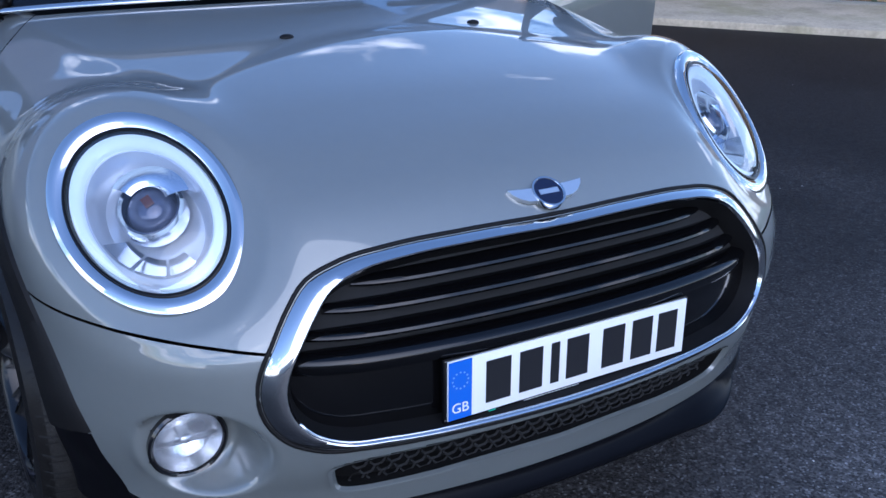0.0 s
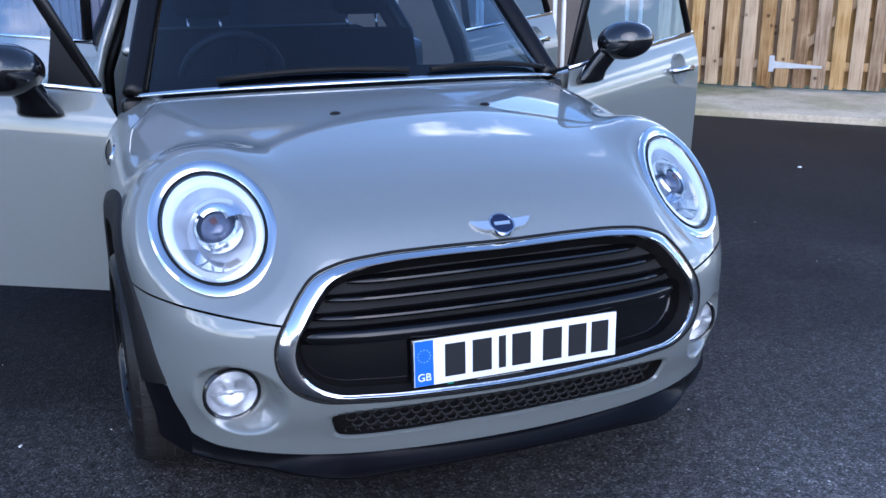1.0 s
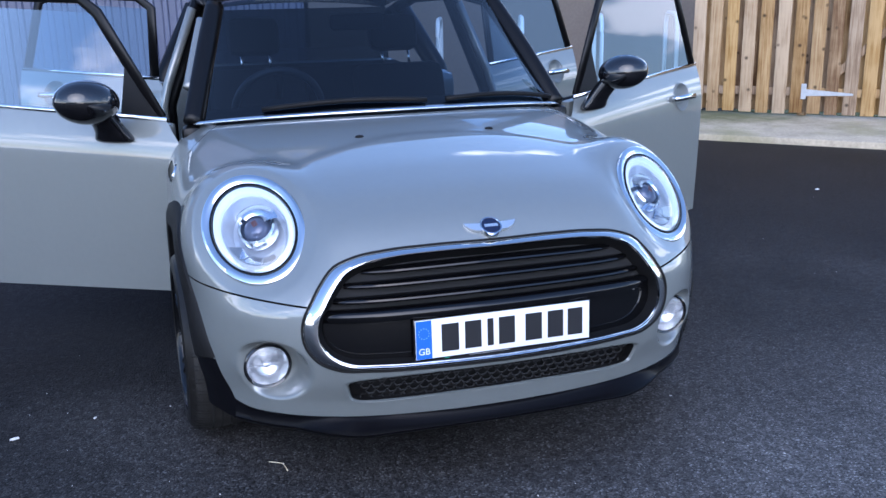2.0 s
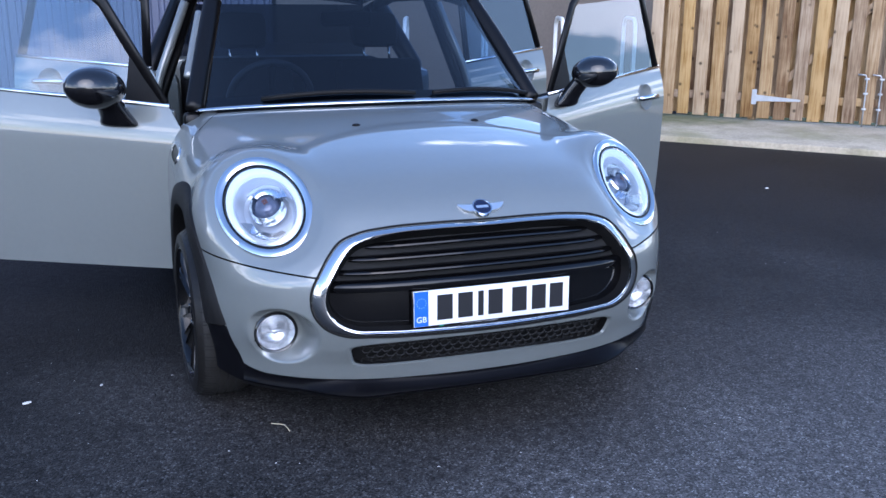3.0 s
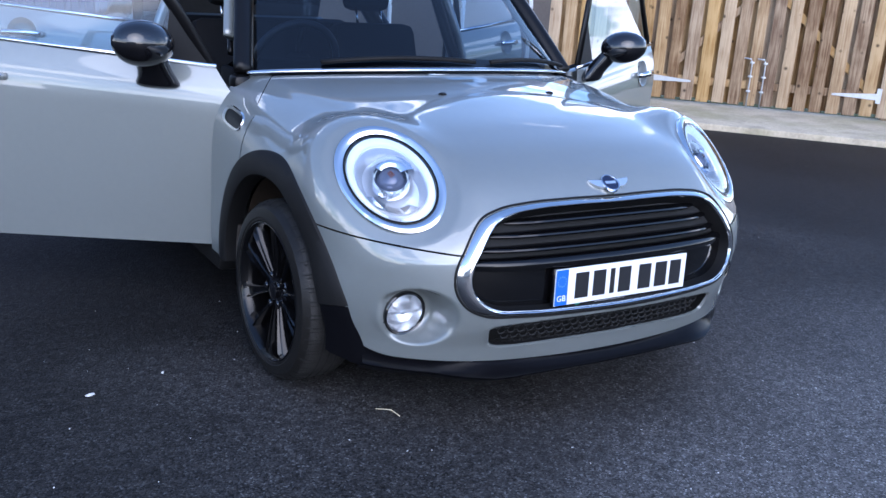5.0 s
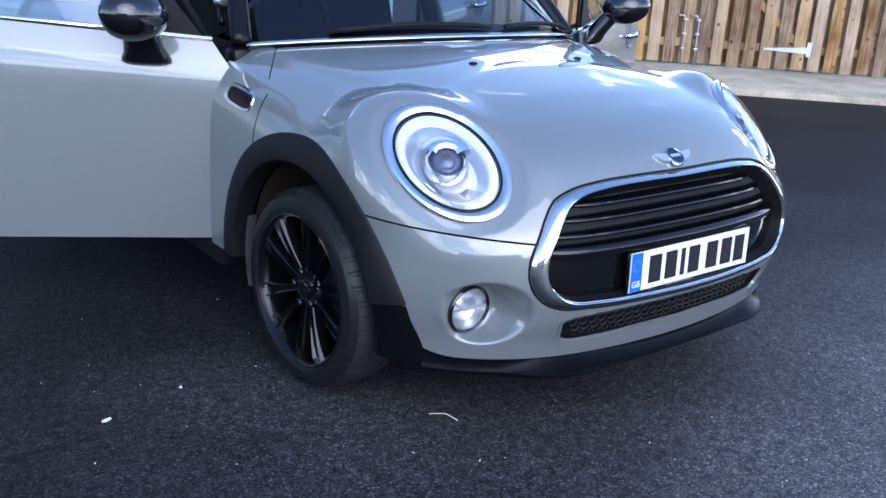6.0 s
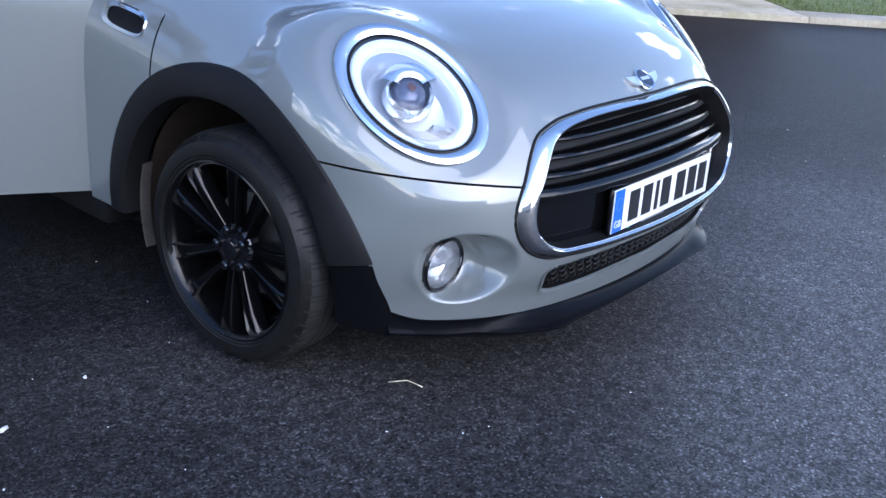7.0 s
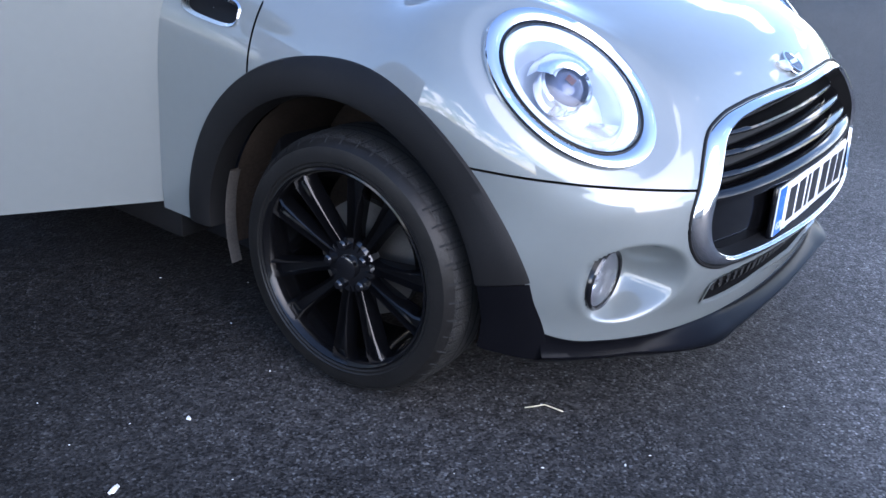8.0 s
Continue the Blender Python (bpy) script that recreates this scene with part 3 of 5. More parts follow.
lo2 = phi_at(psi, lambda P: P[..., 2] - low_z(P[..., 0]), -1.2, 0.9)
v = np.linspace(0, 1, 110)
top2 = phi_at(psi, lambda P: P[..., 2] - shut_z(P[..., 0]) + 0.0025, -0.6, 1.6)
P = surf(psi[:, None] * np.ones_like(v), lo2[:, None] * (1 - v) + top2[:, None] * v)
MOUTH_H = 0.037


def mouth_z(x):
    """Mid height of the lower intake, bowed up in the middle."""
    return 0.339 - 0.07 * np.asarray(x) ** 2


def slot_half(z):
    return 0.437 + 0.25 * (z - 0.33)


slot = ((np.abs(P[..., 0]) / (slot_half(P[..., 2]) + 0.003)) ** 11 + (np.abs(P[..., 2] - mouth_z(P[..., 0])) / (MOUTH_H + 0.003)) ** 5.7 < 1) & (P[..., 1] < 0.4)
keep = ~in_grille(P[..., 0], P[..., 2], -0.012) & ~in_arch(P, ARCH_R - 0.012) & (P[..., 1] < 0.8) & ~slot
keep &= (np.hypot(np.abs(P[..., 0]) - 0.641, P[..., 2] - 0.377) > 0.058) | (P[..., 1] > 0.4)
sheet("front_bumper", P, PAINT, car, keep, flip=True)
B = surf(psi, lo2)
sel = (np.abs(B[:, 0]) < 0.74) & (B[:, 1] < 0.40)
B = B[sel]
lip_edge = curve([0, 0.15, 0.30, 0.42, 0.49, 0.56, 0.62, 0.68, 0.76], [0.030, 0.033, 0.040, 0.051, 0.088, 0.145, 0.205, 0.285, 0.40])
E = np.stack([B[:, 0], np.minimum(lip_edge(np.abs(B[:, 0])), B[:, 1] - 0.004), np.full(len(B), 0.205)], -1)
back = np.array((0.0, 1.0, 0.0))
rows = [B + back * 0.03 + (0, 0, 0.012), B + (0, 0.002, 0.001), B + (0, -0.0025, -0.001)]
for f, sag in ((0.15, 0.4), (0.4, 0.9), (0.7, 0.7), (0.93, 0.2)):
    rows.append(B * (1 - f) + E * f + back * 0.006 * sag)
rows += [E + (0, -0.001, 0.002), E + (0, 0, -0.002), E + (0, 0.004, -0.005), E + (0, 0.05, -0.030), E + (0, 0.20, -0.045)]
P = np.stack(rows, 1)
sheet("front_lip", P, LIP, car, ~in_arch(P, ARCH_R - 0.06), label="satin black plastic lip under the bumper", flip=False)

# rear wings between bonnet and doors
for s in (-1, 1):
    yy, zz = np.meshgrid(np.linspace(1.041, 1.352, 40), np.linspace(0.27, 0.862, 81), indexing="ij")
    P = np.stack([s * (side_x(yy, zz) - 0.0004), yy, zz], -1)
    sheet("front_wing", P, PAINT, car, ~in_arch(P, ARCH_R - 0.012), flip=(s > 0))
    ps = np.radians(np.linspace(34, 68, 60)) * s
    wl_, wh_ = phi_at(ps, lambda P: P[..., 1] - bonnet_end(P) - 0.006, 0.5, 2.9), phi_at(ps, lambda P: P[..., 1] - 1.352, 0.5, 2.9)
    t = np.linspace(0, 1, 30)
    P = surf(ps[:, None] * np.ones_like(t), wl_[:, None] * (1 - t) + np.maximum(wl_, wh_)[:, None] * t)
    sheet("wing_top", P, PAINT, car, (np.abs(P[..., 0]) > 0.655) & (P[..., 2] > 0.836), flip=(s > 0))
    # black wheel-arch cladding: an outer band and a rolled lip
    for name, a0, a1, sunk in (("arch_cladding", 11, 183, 0.0), ("lower_cladding", -12, 10.6, 0.005)):
        a = np.radians(np.linspace(a0, a1, 94))
        rows = []
        for r, out in ((ARCH_R, 0.000), (ARCH_R - 0.003, 0.007), (0.43, 0.012), (0.39, 0.013), (0.378, 0.008), (0.372, -0.01), (0.370, -0.05)):
            r = r + arch_flare(a) * np.clip((r - 0.372) / 0.08, 0, 1)
            y, z = ARCH_Y - r * np.cos(a), ARCH_Z + r * np.sin(a)
            rows.append(np.stack([s * (side_x(y, np.maximum(z, 0.16)) + out - sunk), y, z], -1))
        sheet(name, np.stack(rows, 1), LIP if sunk else BLACK_PLASTIC, car, flip=(s > 0), label="matt black plastic wheel arch trim")
    # liner inside the arch
    b = np.radians(np.linspace(-12, 192, 40))
    rows = [np.stack([np.full_like(b, s * x), ARCH_Y - r * np.cos(b), ARCH_Z + r * np.sin(b)], -1) for x, r in ((0.80, 0.372), (0.70, 0.365), (0.52, 0.36), (0.50, 0.05))]
    sheet("arch_liner", np.stack(rows, 1), LINER, car, flip=(s > 0))
    b = np.radians(np.linspace(160, 199, 16))
    rows = [np.stack([np.full_like(b, s * x), ARCH_Y - r * np.cos(b), ARCH_Z + r * np.sin(b)], -1) for x, r in ((0.802, 0.360), (0.828, 0.360), (0.833, 0.363), (0.828, 0.367), (0.802, 0.367))]
    sheet("mud_guard", np.stack(rows, 1), LINER_GREY, car, label="dusty grey plastic flap behind the wheel")
    # side scuttle with its indicator
    y0, z0 = 1.178, 0.797
    def plate_on_side(w, h, out, fore):
        aa = np.linspace(0, 2 * math.pi, 40, endpoint=False)
        sy = w * np.sign(np.cos(aa)) * np.abs(np.cos(aa)) ** 0.6
        sz = h * np.sign(np.sin(aa)) * np.abs(np.sin(aa)) ** 0.6
        y, z = y0 + sy - fore, z0 + sz + 0.10 * (sy - fore)
        return np.stack([s * (side_x(y, z) + out), y, z], -1)
    R = np.stack([plate_on_side(0.092, 0.032, -0.002, 0), plate_on_side(0.090, 0.030, 0.005, 0), plate_on_side(0.078, 0.022, 0.005, 0.012)], 1)
    ring = sheet("indicator_surround", R, CHROME, car, closed=True, flip=(s > 0))
    R = np.stack([plate_on_side(0.079, 0.023, 0.002, 0.012), plate_on_side(0.04, 0.012, 0.002, 0.012), plate_on_side(0.002, 0.001, 0.002, 0.012)], 1)
    sheet("indicator", R, BLACK_TRIM, ring, closed=True, flip=(s > 0))

# grille: dark back, chrome surround, bars
def on_nose(x, z, out):
    y = front_y(x, z)
    P = np.stack([x, y, z], -1)
    return P + normals(P) * out


rows = []
X0, Z0 = grille_outline(0.0, 160)


def shrink(k):
    """The opening drawn in from the frame's outer edge (0) to its inner edge (1)."""
    return X0 * (1 - 0.072 * k), 0.555 + (Z0 - 0.555) * (1 - 0.105 * k)


for k, out in ((0.0, -0.006), (0.0, 0.001), (0.12, 0.005), (0.5, 0.010), (0.88, 0.0135), (0.97, 0.012), (1.0, 0.004)):
    rows.append(on_nose(*shrink(k), out))
grille = sheet("grille", np.stack(rows, 1), CHROME, car, closed=True, label="chrome-framed gloss black front grille", flip=True)
rows = [on_nose(*shrink(k), out) for k, out in ((0.98, 0.004), (1.02, -0.002), (1.03, -0.06))]
sheet("grille_throat", np.stack(rows, 1), BLACK_PLASTIC, grille, closed=True, flip=True)
rows = []
for k in (1.0, 0.75, 0.5, 0.25, 0.02):
    x, z = shrink(0.9)
    x, z = x * k, (z - 0.555) * k + 0.555
    P = np.stack([x, front_y(x, z) + 0.05, z], -1)
    rows.append(P)
sheet("grille_back", np.stack(rows, 1), DARK_VOID, grille, closed=True, flip=True)


def grille_half(z):
    return float(half_at(0.555 + (z - 0.555) / 0.885)) * 0.928


def bar(name, z, high, depth, proud, material, slack=0.0):
    w = grille_half(z) - slack
    x = np.linspace(-w, w, 61)
    y = front_y(x, np.full_like(x, z)) - proud + 0.02 * (np.abs(x) / w) ** 8
    zb = z - 0.012 * (np.abs(x) / w) ** 2
    rows = [np.stack([x, y + dy, zb + dz], -1) for dy, dz in ((depth, high), (0.010, high), (0.002, high * 0.6), (0.0, 0.0), (0.004, -high * 0.7), (0.02, -high), (depth, -high))]
    return sheet(name, np.stack(rows, 1), material, grille)


for z, slack in ((0.662, 0.03), (0.628, 0.02), (0.591, 0.015)):
    bar("slat", z, 0.0075, 0.045, -0.012, GRILLE_BLACK, slack)
bar("slat", 0.550, 0.017, 0.045, -0.003, GRILLE_BLACK, 0.008)
# plate carrier panel under the bars
w = np.linspace(-1, 1, 61)
rows = []
for z in (0.541, 0.51, 0.48, 0.45, 0.43, 0.420, 0.412, 0.405):
    x = w * (max(grille_half(z), 0.42) + 0.008)
    rows.append(np.stack([x, front_y(x, np.full_like(x, z)) + 0.032, np.full_like(x, z)], -1))
sheet("lower_panel", np.stack(rows, 1), GRILLE_BLACK, grille, flip=True)
# bright line along the bottom of the opening
x, z = shrink(1.0)
sel = z < 0.47
order = np.argsort(x[sel])
pts = on_nose(x[sel][order], z[sel][order], 0.006)
sweep("bright_line", pts, 0.0022, CHROME, grille, sides=6)

# number plate on its holder
plate = empty("number_plate"); plate.parent = car
plate.matrix_basis = pose(0, 0.026, 0.475, -2)
plate["label"] = "white front number plate with a blue band"
bm = bmesh.new(); add_box(bm, (-0.265, 0.0, -0.068), (0.265, 0.012, 0.058), 0.003); part("plate_holder", bm, BLACK_GLOSS, plate)
bm = bmesh.new(); add_box(bm, (-0.26, -0.003, -0.0555), (0.26, 0.002, 0.0555), 0.0012); part("plate_face", bm, PLATE_WHITE, plate)
bm = bmesh.new(); add_box(bm, (-0.259, -0.0036, -0.0545), (-0.214, -0.002, 0.0545)); part("blue_band", bm, PLATE_BLUE, plate)

for k, (x0, x1) in enumerate(((-0.186, -0.136), (-0.118, -0.070), (-0.052, -0.034), (-0.018, 0.030), (0.062, 0.112), (0.130, 0.178), (0.192, 0.238))):
    bm = bmesh.new(); add_box(bm, (x0, -0.0042, -0.0395), (x1, -0.002, 0.0395)); part("plate_mark", bm, INK, plate)
for x0, x1, z0, z1, m in ((-0.105, 0.015, -0.0655, -0.0595, PLATE_WHITE), (-0.158, -0.128, -0.064, -0.060, PLATE_WHITE), (-0.178, -0.164, -0.0675, -0.058, GREEN)):
    bm = bmesh.new(); add_box(bm, (x0, -0.0012, z0), (x1, 0.001, z1)); part("holder_mark", bm, m, plate)
txt = bpy.data.curves.new("country_letters", "FONT")
txt.body, txt.size, txt.extrude, txt.align_x = "GB", 0.026, 0.0004, "CENTER"
tob = new("country_letters_text", txt)
dg = bpy.context.evaluated_depsgraph_get()
tme = bpy.data.meshes.new_from_object(tob.evaluated_get(dg))
bpy.data.objects.remove(tob)
tme.materials.clear(); tme.materials.append(PLATE_WHITE)
tl = new("country_letters", tme); tl.parent = plate
tl.matrix_basis = pose(-0.2365, -0.0042, -0.042, 90)
bm = bmesh.new()
for k in range(12):
    a = math.pi / 6 * k
    bmesh.ops.create_circle(bm, cap_ends=True, segments=6, radius=0.0018, matrix=Matrix.Translation((-0.2365 + 0.015 * math.cos(a), -0.0041, 0.018 + 0.015 * math.sin(a))) @ Matrix.Rotation(radians(90), 4, "X"))
part("star_ring", bm, PLATE_STAR, plate, smooth=False)
# black seal round the chrome
x, z = grille_outline(0.004, 160)
sweep("grille_seal", on_nose(x, z, 0.0), 0.004, BLACK_PLASTIC, grille, closed=True, sides=6)

# lower intake: a rounded tray with a rim and a honeycomb
u = np.linspace(0, 2 * math.pi, 120, endpoint=False)
def mouth(k):
    c, d = np.cos(u), np.sin(u)
    x = (0.443 - (1 - k) * 0.12) * np.sign(c) * np.abs(c) ** 0.18
    dz = (MOUTH_H + 0.004) * k * np.sign(d) * np.abs(d) ** 0.35
    return x * (1 + 0.6 * dz), mouth_z(x) + dz
rows = []
for k, d in ((1.06, -0.004), (1.0, -0.003), (0.94, 0.006), (0.90, 0.035), (0.6, 0.038), (0.3, 0.038), (0.02, 0.038)):
    x, z = mouth(k)
    rows.append(np.stack([x, front_y(x, z) + d, z], -1))
intake = sheet("lower_intake", np.stack(rows[2:], 1), BLACK_PLASTIC, car, closed=True, flip=True, label="black honeycomb intake in the bumper")
sheet("intake_lip", np.stack(rows[:3], 1), PAINT, intake, closed=True, flip=True)
bm = bmesh.new()
for r in range(4):
    for c in range(-14, 15):
        x = (c + 0.5 * (r % 2)) * 0.030
        z = float(mouth_z(x)) - 0.030 + r * 0.020
        if abs(x) > slot_half(z) - 0.03:
            continue
        y = float(front_y(np.array([x]), np.array([z]))[0]) + 0.024
        hexo = [(x + 0.0165 * math.cos(math.pi / 3 * k), y, z + 0.0115 * math.sin(math.pi / 3 * k)) for k in range(6)]
        hexi = [(x + 0.0125 * math.cos(math.pi / 3 * k), y + 0.002, z + 0.0080 * math.sin(math.pi / 3 * k)) for k in range(6)]
        vo, vi = [bm.verts.new(q) for q in hexo], [bm.verts.new(q) for q in hexi]
        for k in range(6):
            bm.faces.new((vo[k], vo[(k + 1) % 6], vi[(k + 1) % 6], vi[k]))
tagged(part("honeycomb", bm, DARK_VOID, intake, smooth=False), kind="stuff")

# emblem
EMB = on_nose(np.array([0.0]), np.array([0.746]), 0.004)[0]
nrm = normals(np.array([[0.0, EMB[1], EMB[2]]]))[0] + np.array((0, 0, 0.35))
mE = Matrix.Translation(EMB) @ Vector(nrm).to_track_quat("Z", "Y").to_matrix().to_4x4()
emblem = revolve("emblem", [(0, 0.004), (0.027, 0.004), (0.0285, 0.006), (0.032, 0.006), (0.033, 0.0), (0.033, -0.004)], CHROME, car, mE, 40)
revolve("emblem_disc", [(0, 0.0056), (0.0278, 0.0052), (0.0278, 0.002)], NAVY, emblem, mE, 40)
bm = bmesh.new(); add_box(bm, (-0.020, -0.005, 0.0054), (0.020, 0.005, 0.0064)); bmesh.ops.transform(bm, matrix=mE, verts=bm.verts); part("emblem_bar", bm, SATIN, emblem)
for s in (-1, 1):
    bm = bmesh.new()
    pts = [(0.022, 0.012), (0.05, 0.0135), (0.078, 0.016), (0.073, 0.006), (0.061, -0.006), (0.046, -0.0135), (0.022, -0.016)]
    up = [bm.verts.new(mE @ Vector((s * x, y, 0.004))) for x, y in pts]
    dn = [bm.verts.new(mE @ Vector((s * x, y, -0.005))) for x, y in pts]
    bm.faces.new(up); bm.faces.new(dn)
    for i in range(len(pts)):
        j = (i + 1) % len(pts)
        bm.faces.new((up[i], up[j], dn[j], dn[i]))
    part("emblem_wing", bm, SATIN, emblem, smooth=False)

# washer jets
for s in (-1, 1):
    p = along(np.array((s * 0.23, 0.775, 0.5)), np.array((0.0, 0.0, 1.0)))
    bm = bmesh.new()
    bmesh.ops.create_uvsphere(bm, u_segments=16, v_segments=8, radius=1, matrix=Matrix.Translation(p) @ Matrix.Diagonal((0.016, 0.012, 0.007, 1)))
    part("washer_jet", bm, BLACK_PLASTIC, car)

# headlights
def headlight(s):
    m = Matrix(lamp_axes(s)).transposed().to_4x4()
    m.translation = Vector((s * LAMP_C[0], LAMP_C[1], LAMP_C[2]))
    flat = m.copy()
    m = m @ Matrix.Diagonal((LAMP_A / 0.167, LAMP_B / 0.167, 1, 1))
    up = math.atan2(math.cos(LAMP_TURN), math.sin(LAMP_TURN))
    lamp = revolve("headlight", [(0.168, -0.016), (0.1695, -0.004), (0.166, 0.004), (0.158, 0.008), (0.147, 0.007), (0.139, 0.002), (0.138, -0.02)], CHROME, car, m, 96, "round headlight with chrome bezel and lit daylight ring")
    revolve("seal", [(0.1395, 0.002), (0.1385, 0.005), (0.1345, 0.005), (0.132, -0.01)], BLACK_TRIM, lamp, m, 96)
    revolve("lens", [(0.1345, 0.003), (0.122, 0.013), (0.10, 0.020), (0.06, 0.026), (0.03, 0.028), (0.0, 0.029)], LENS, lamp, m, 64)
    a = np.linspace(up - radians(172), up + radians(172), 110)
    slim = np.clip((np.abs(a - up) - radians(125)) / radians(47), 0, 1) ** 2
    rows = [[m @ Vector(((r + (0.127 - r) * 0.85 * g) * math.cos(k), (r + (0.127 - r) * 0.85 * g) * math.sin(k), h)) for k, g in zip(a, slim)] for r, h in ((0.131, -0.006), (0.128, 0.001), (0.116, 0.000), (0.110, -0.006), (0.109, -0.02))]
    sheet("daylight_ring", np.array(rows).transpose(1, 0, 2), DRL, lamp)
    revolve("reflector", [(0.133, -0.012), (0.106, -0.016), (0.096, -0.03), (0.085, -0.055), (0.066, -0.066), (0.04, -0.07), (0.0, -0.07)], BOWL, lamp, m, 72)
    md = flat @ Matrix.Translation((0.012 * math.cos(up), 0.012 * math.sin(up), 0))
    revolve("projector", [(0.045, -0.05), (0.040, -0.024), (0.032, -0.010), (0.018, -0.003), (0.0, -0.001)], PROJECTOR, lamp, md, 48)
    revolve("projector_ring", [(0.058, -0.05), (0.056, -0.016), (0.051, -0.010), (0.046, -0.014), (0.044, -0.05)], REFLECTOR, lamp, md, 48)
    bm = bmesh.new()
    add_box(bm, (-0.008, -0.010, 0.0), (0.012, 0.006, 0.0015), 0.0007)
    bmesh.ops.transform(bm, matrix=md, verts=bm.verts)
    part("bulb_glow", bm, AMBER, lamp)
    # bright brow above the projector: a mirror sheet added for the reflection there
    a = np.linspace(up - radians(66), up + radians(66), 28)
    rows = [[md @ Vector((r * math.cos(k), r * math.sin(k), h)) for k in a] for r, h in ((0.080, -0.03), (0.070, -0.006), (0.052, 0.001), (0.038, 0.001), (0.031, -0.003))]
    sheet("brow_reflection", np.array(rows).transpose(1, 0, 2), REFLECTOR, lamp)
    # bright facets below it
    for off in (-34, 0, 34):
        a = np.linspace(up + math.pi + radians(off - 15), up + math.pi + radians(off + 15), 10)
        rows = [[m @ Vector((r * math.cos(k), r * math.sin(k), h)) for k in a] for r, h in ((0.062, -0.055), (0.080, -0.036), (0.102, -0.013))]
        sheet("facet", np.array(rows).transpose(1, 0, 2), REFLECTOR, lamp)


headlight(-1), headlight(1)

# fog lamps
for s in (-1, 1):
    m = Matrix.Translation((s * 0.641, 0.230, 0.377)) @ Matrix.Rotation(radians(90 + 3), 4, "X")
    fog = revolve("fog_light", [(0.068, -0.03), (0.068, 0.002), (0.064, 0.006), (0.060, 0.004), (0.059, -0.01)], BLACK_GLOSS, car, m, 48, "round fog lamp in a black ring")
    revolve("lens", [(0.0595, 0.0), (0.05, 0.006), (0.03, 0.010), (0.0, 0.012)], LENS, fog, m, 40)
    revolve("reflector", [(0.059, -0.002), (0.05, -0.03), (0.03, -0.045), (0.012, -0.05), (0.010, -0.012), (0.0, -0.010)], FOG_BOWL, fog, m, 40)
    bm = bmesh.new(); add_box(bm, (-0.052, -0.0015, -0.016), (0.052, 0.0015, -0.003), 0.0005)
    bmesh.ops.transform(bm, matrix=m, verts=bm.verts); part("divider", bm, FOG_BOWL, fog)

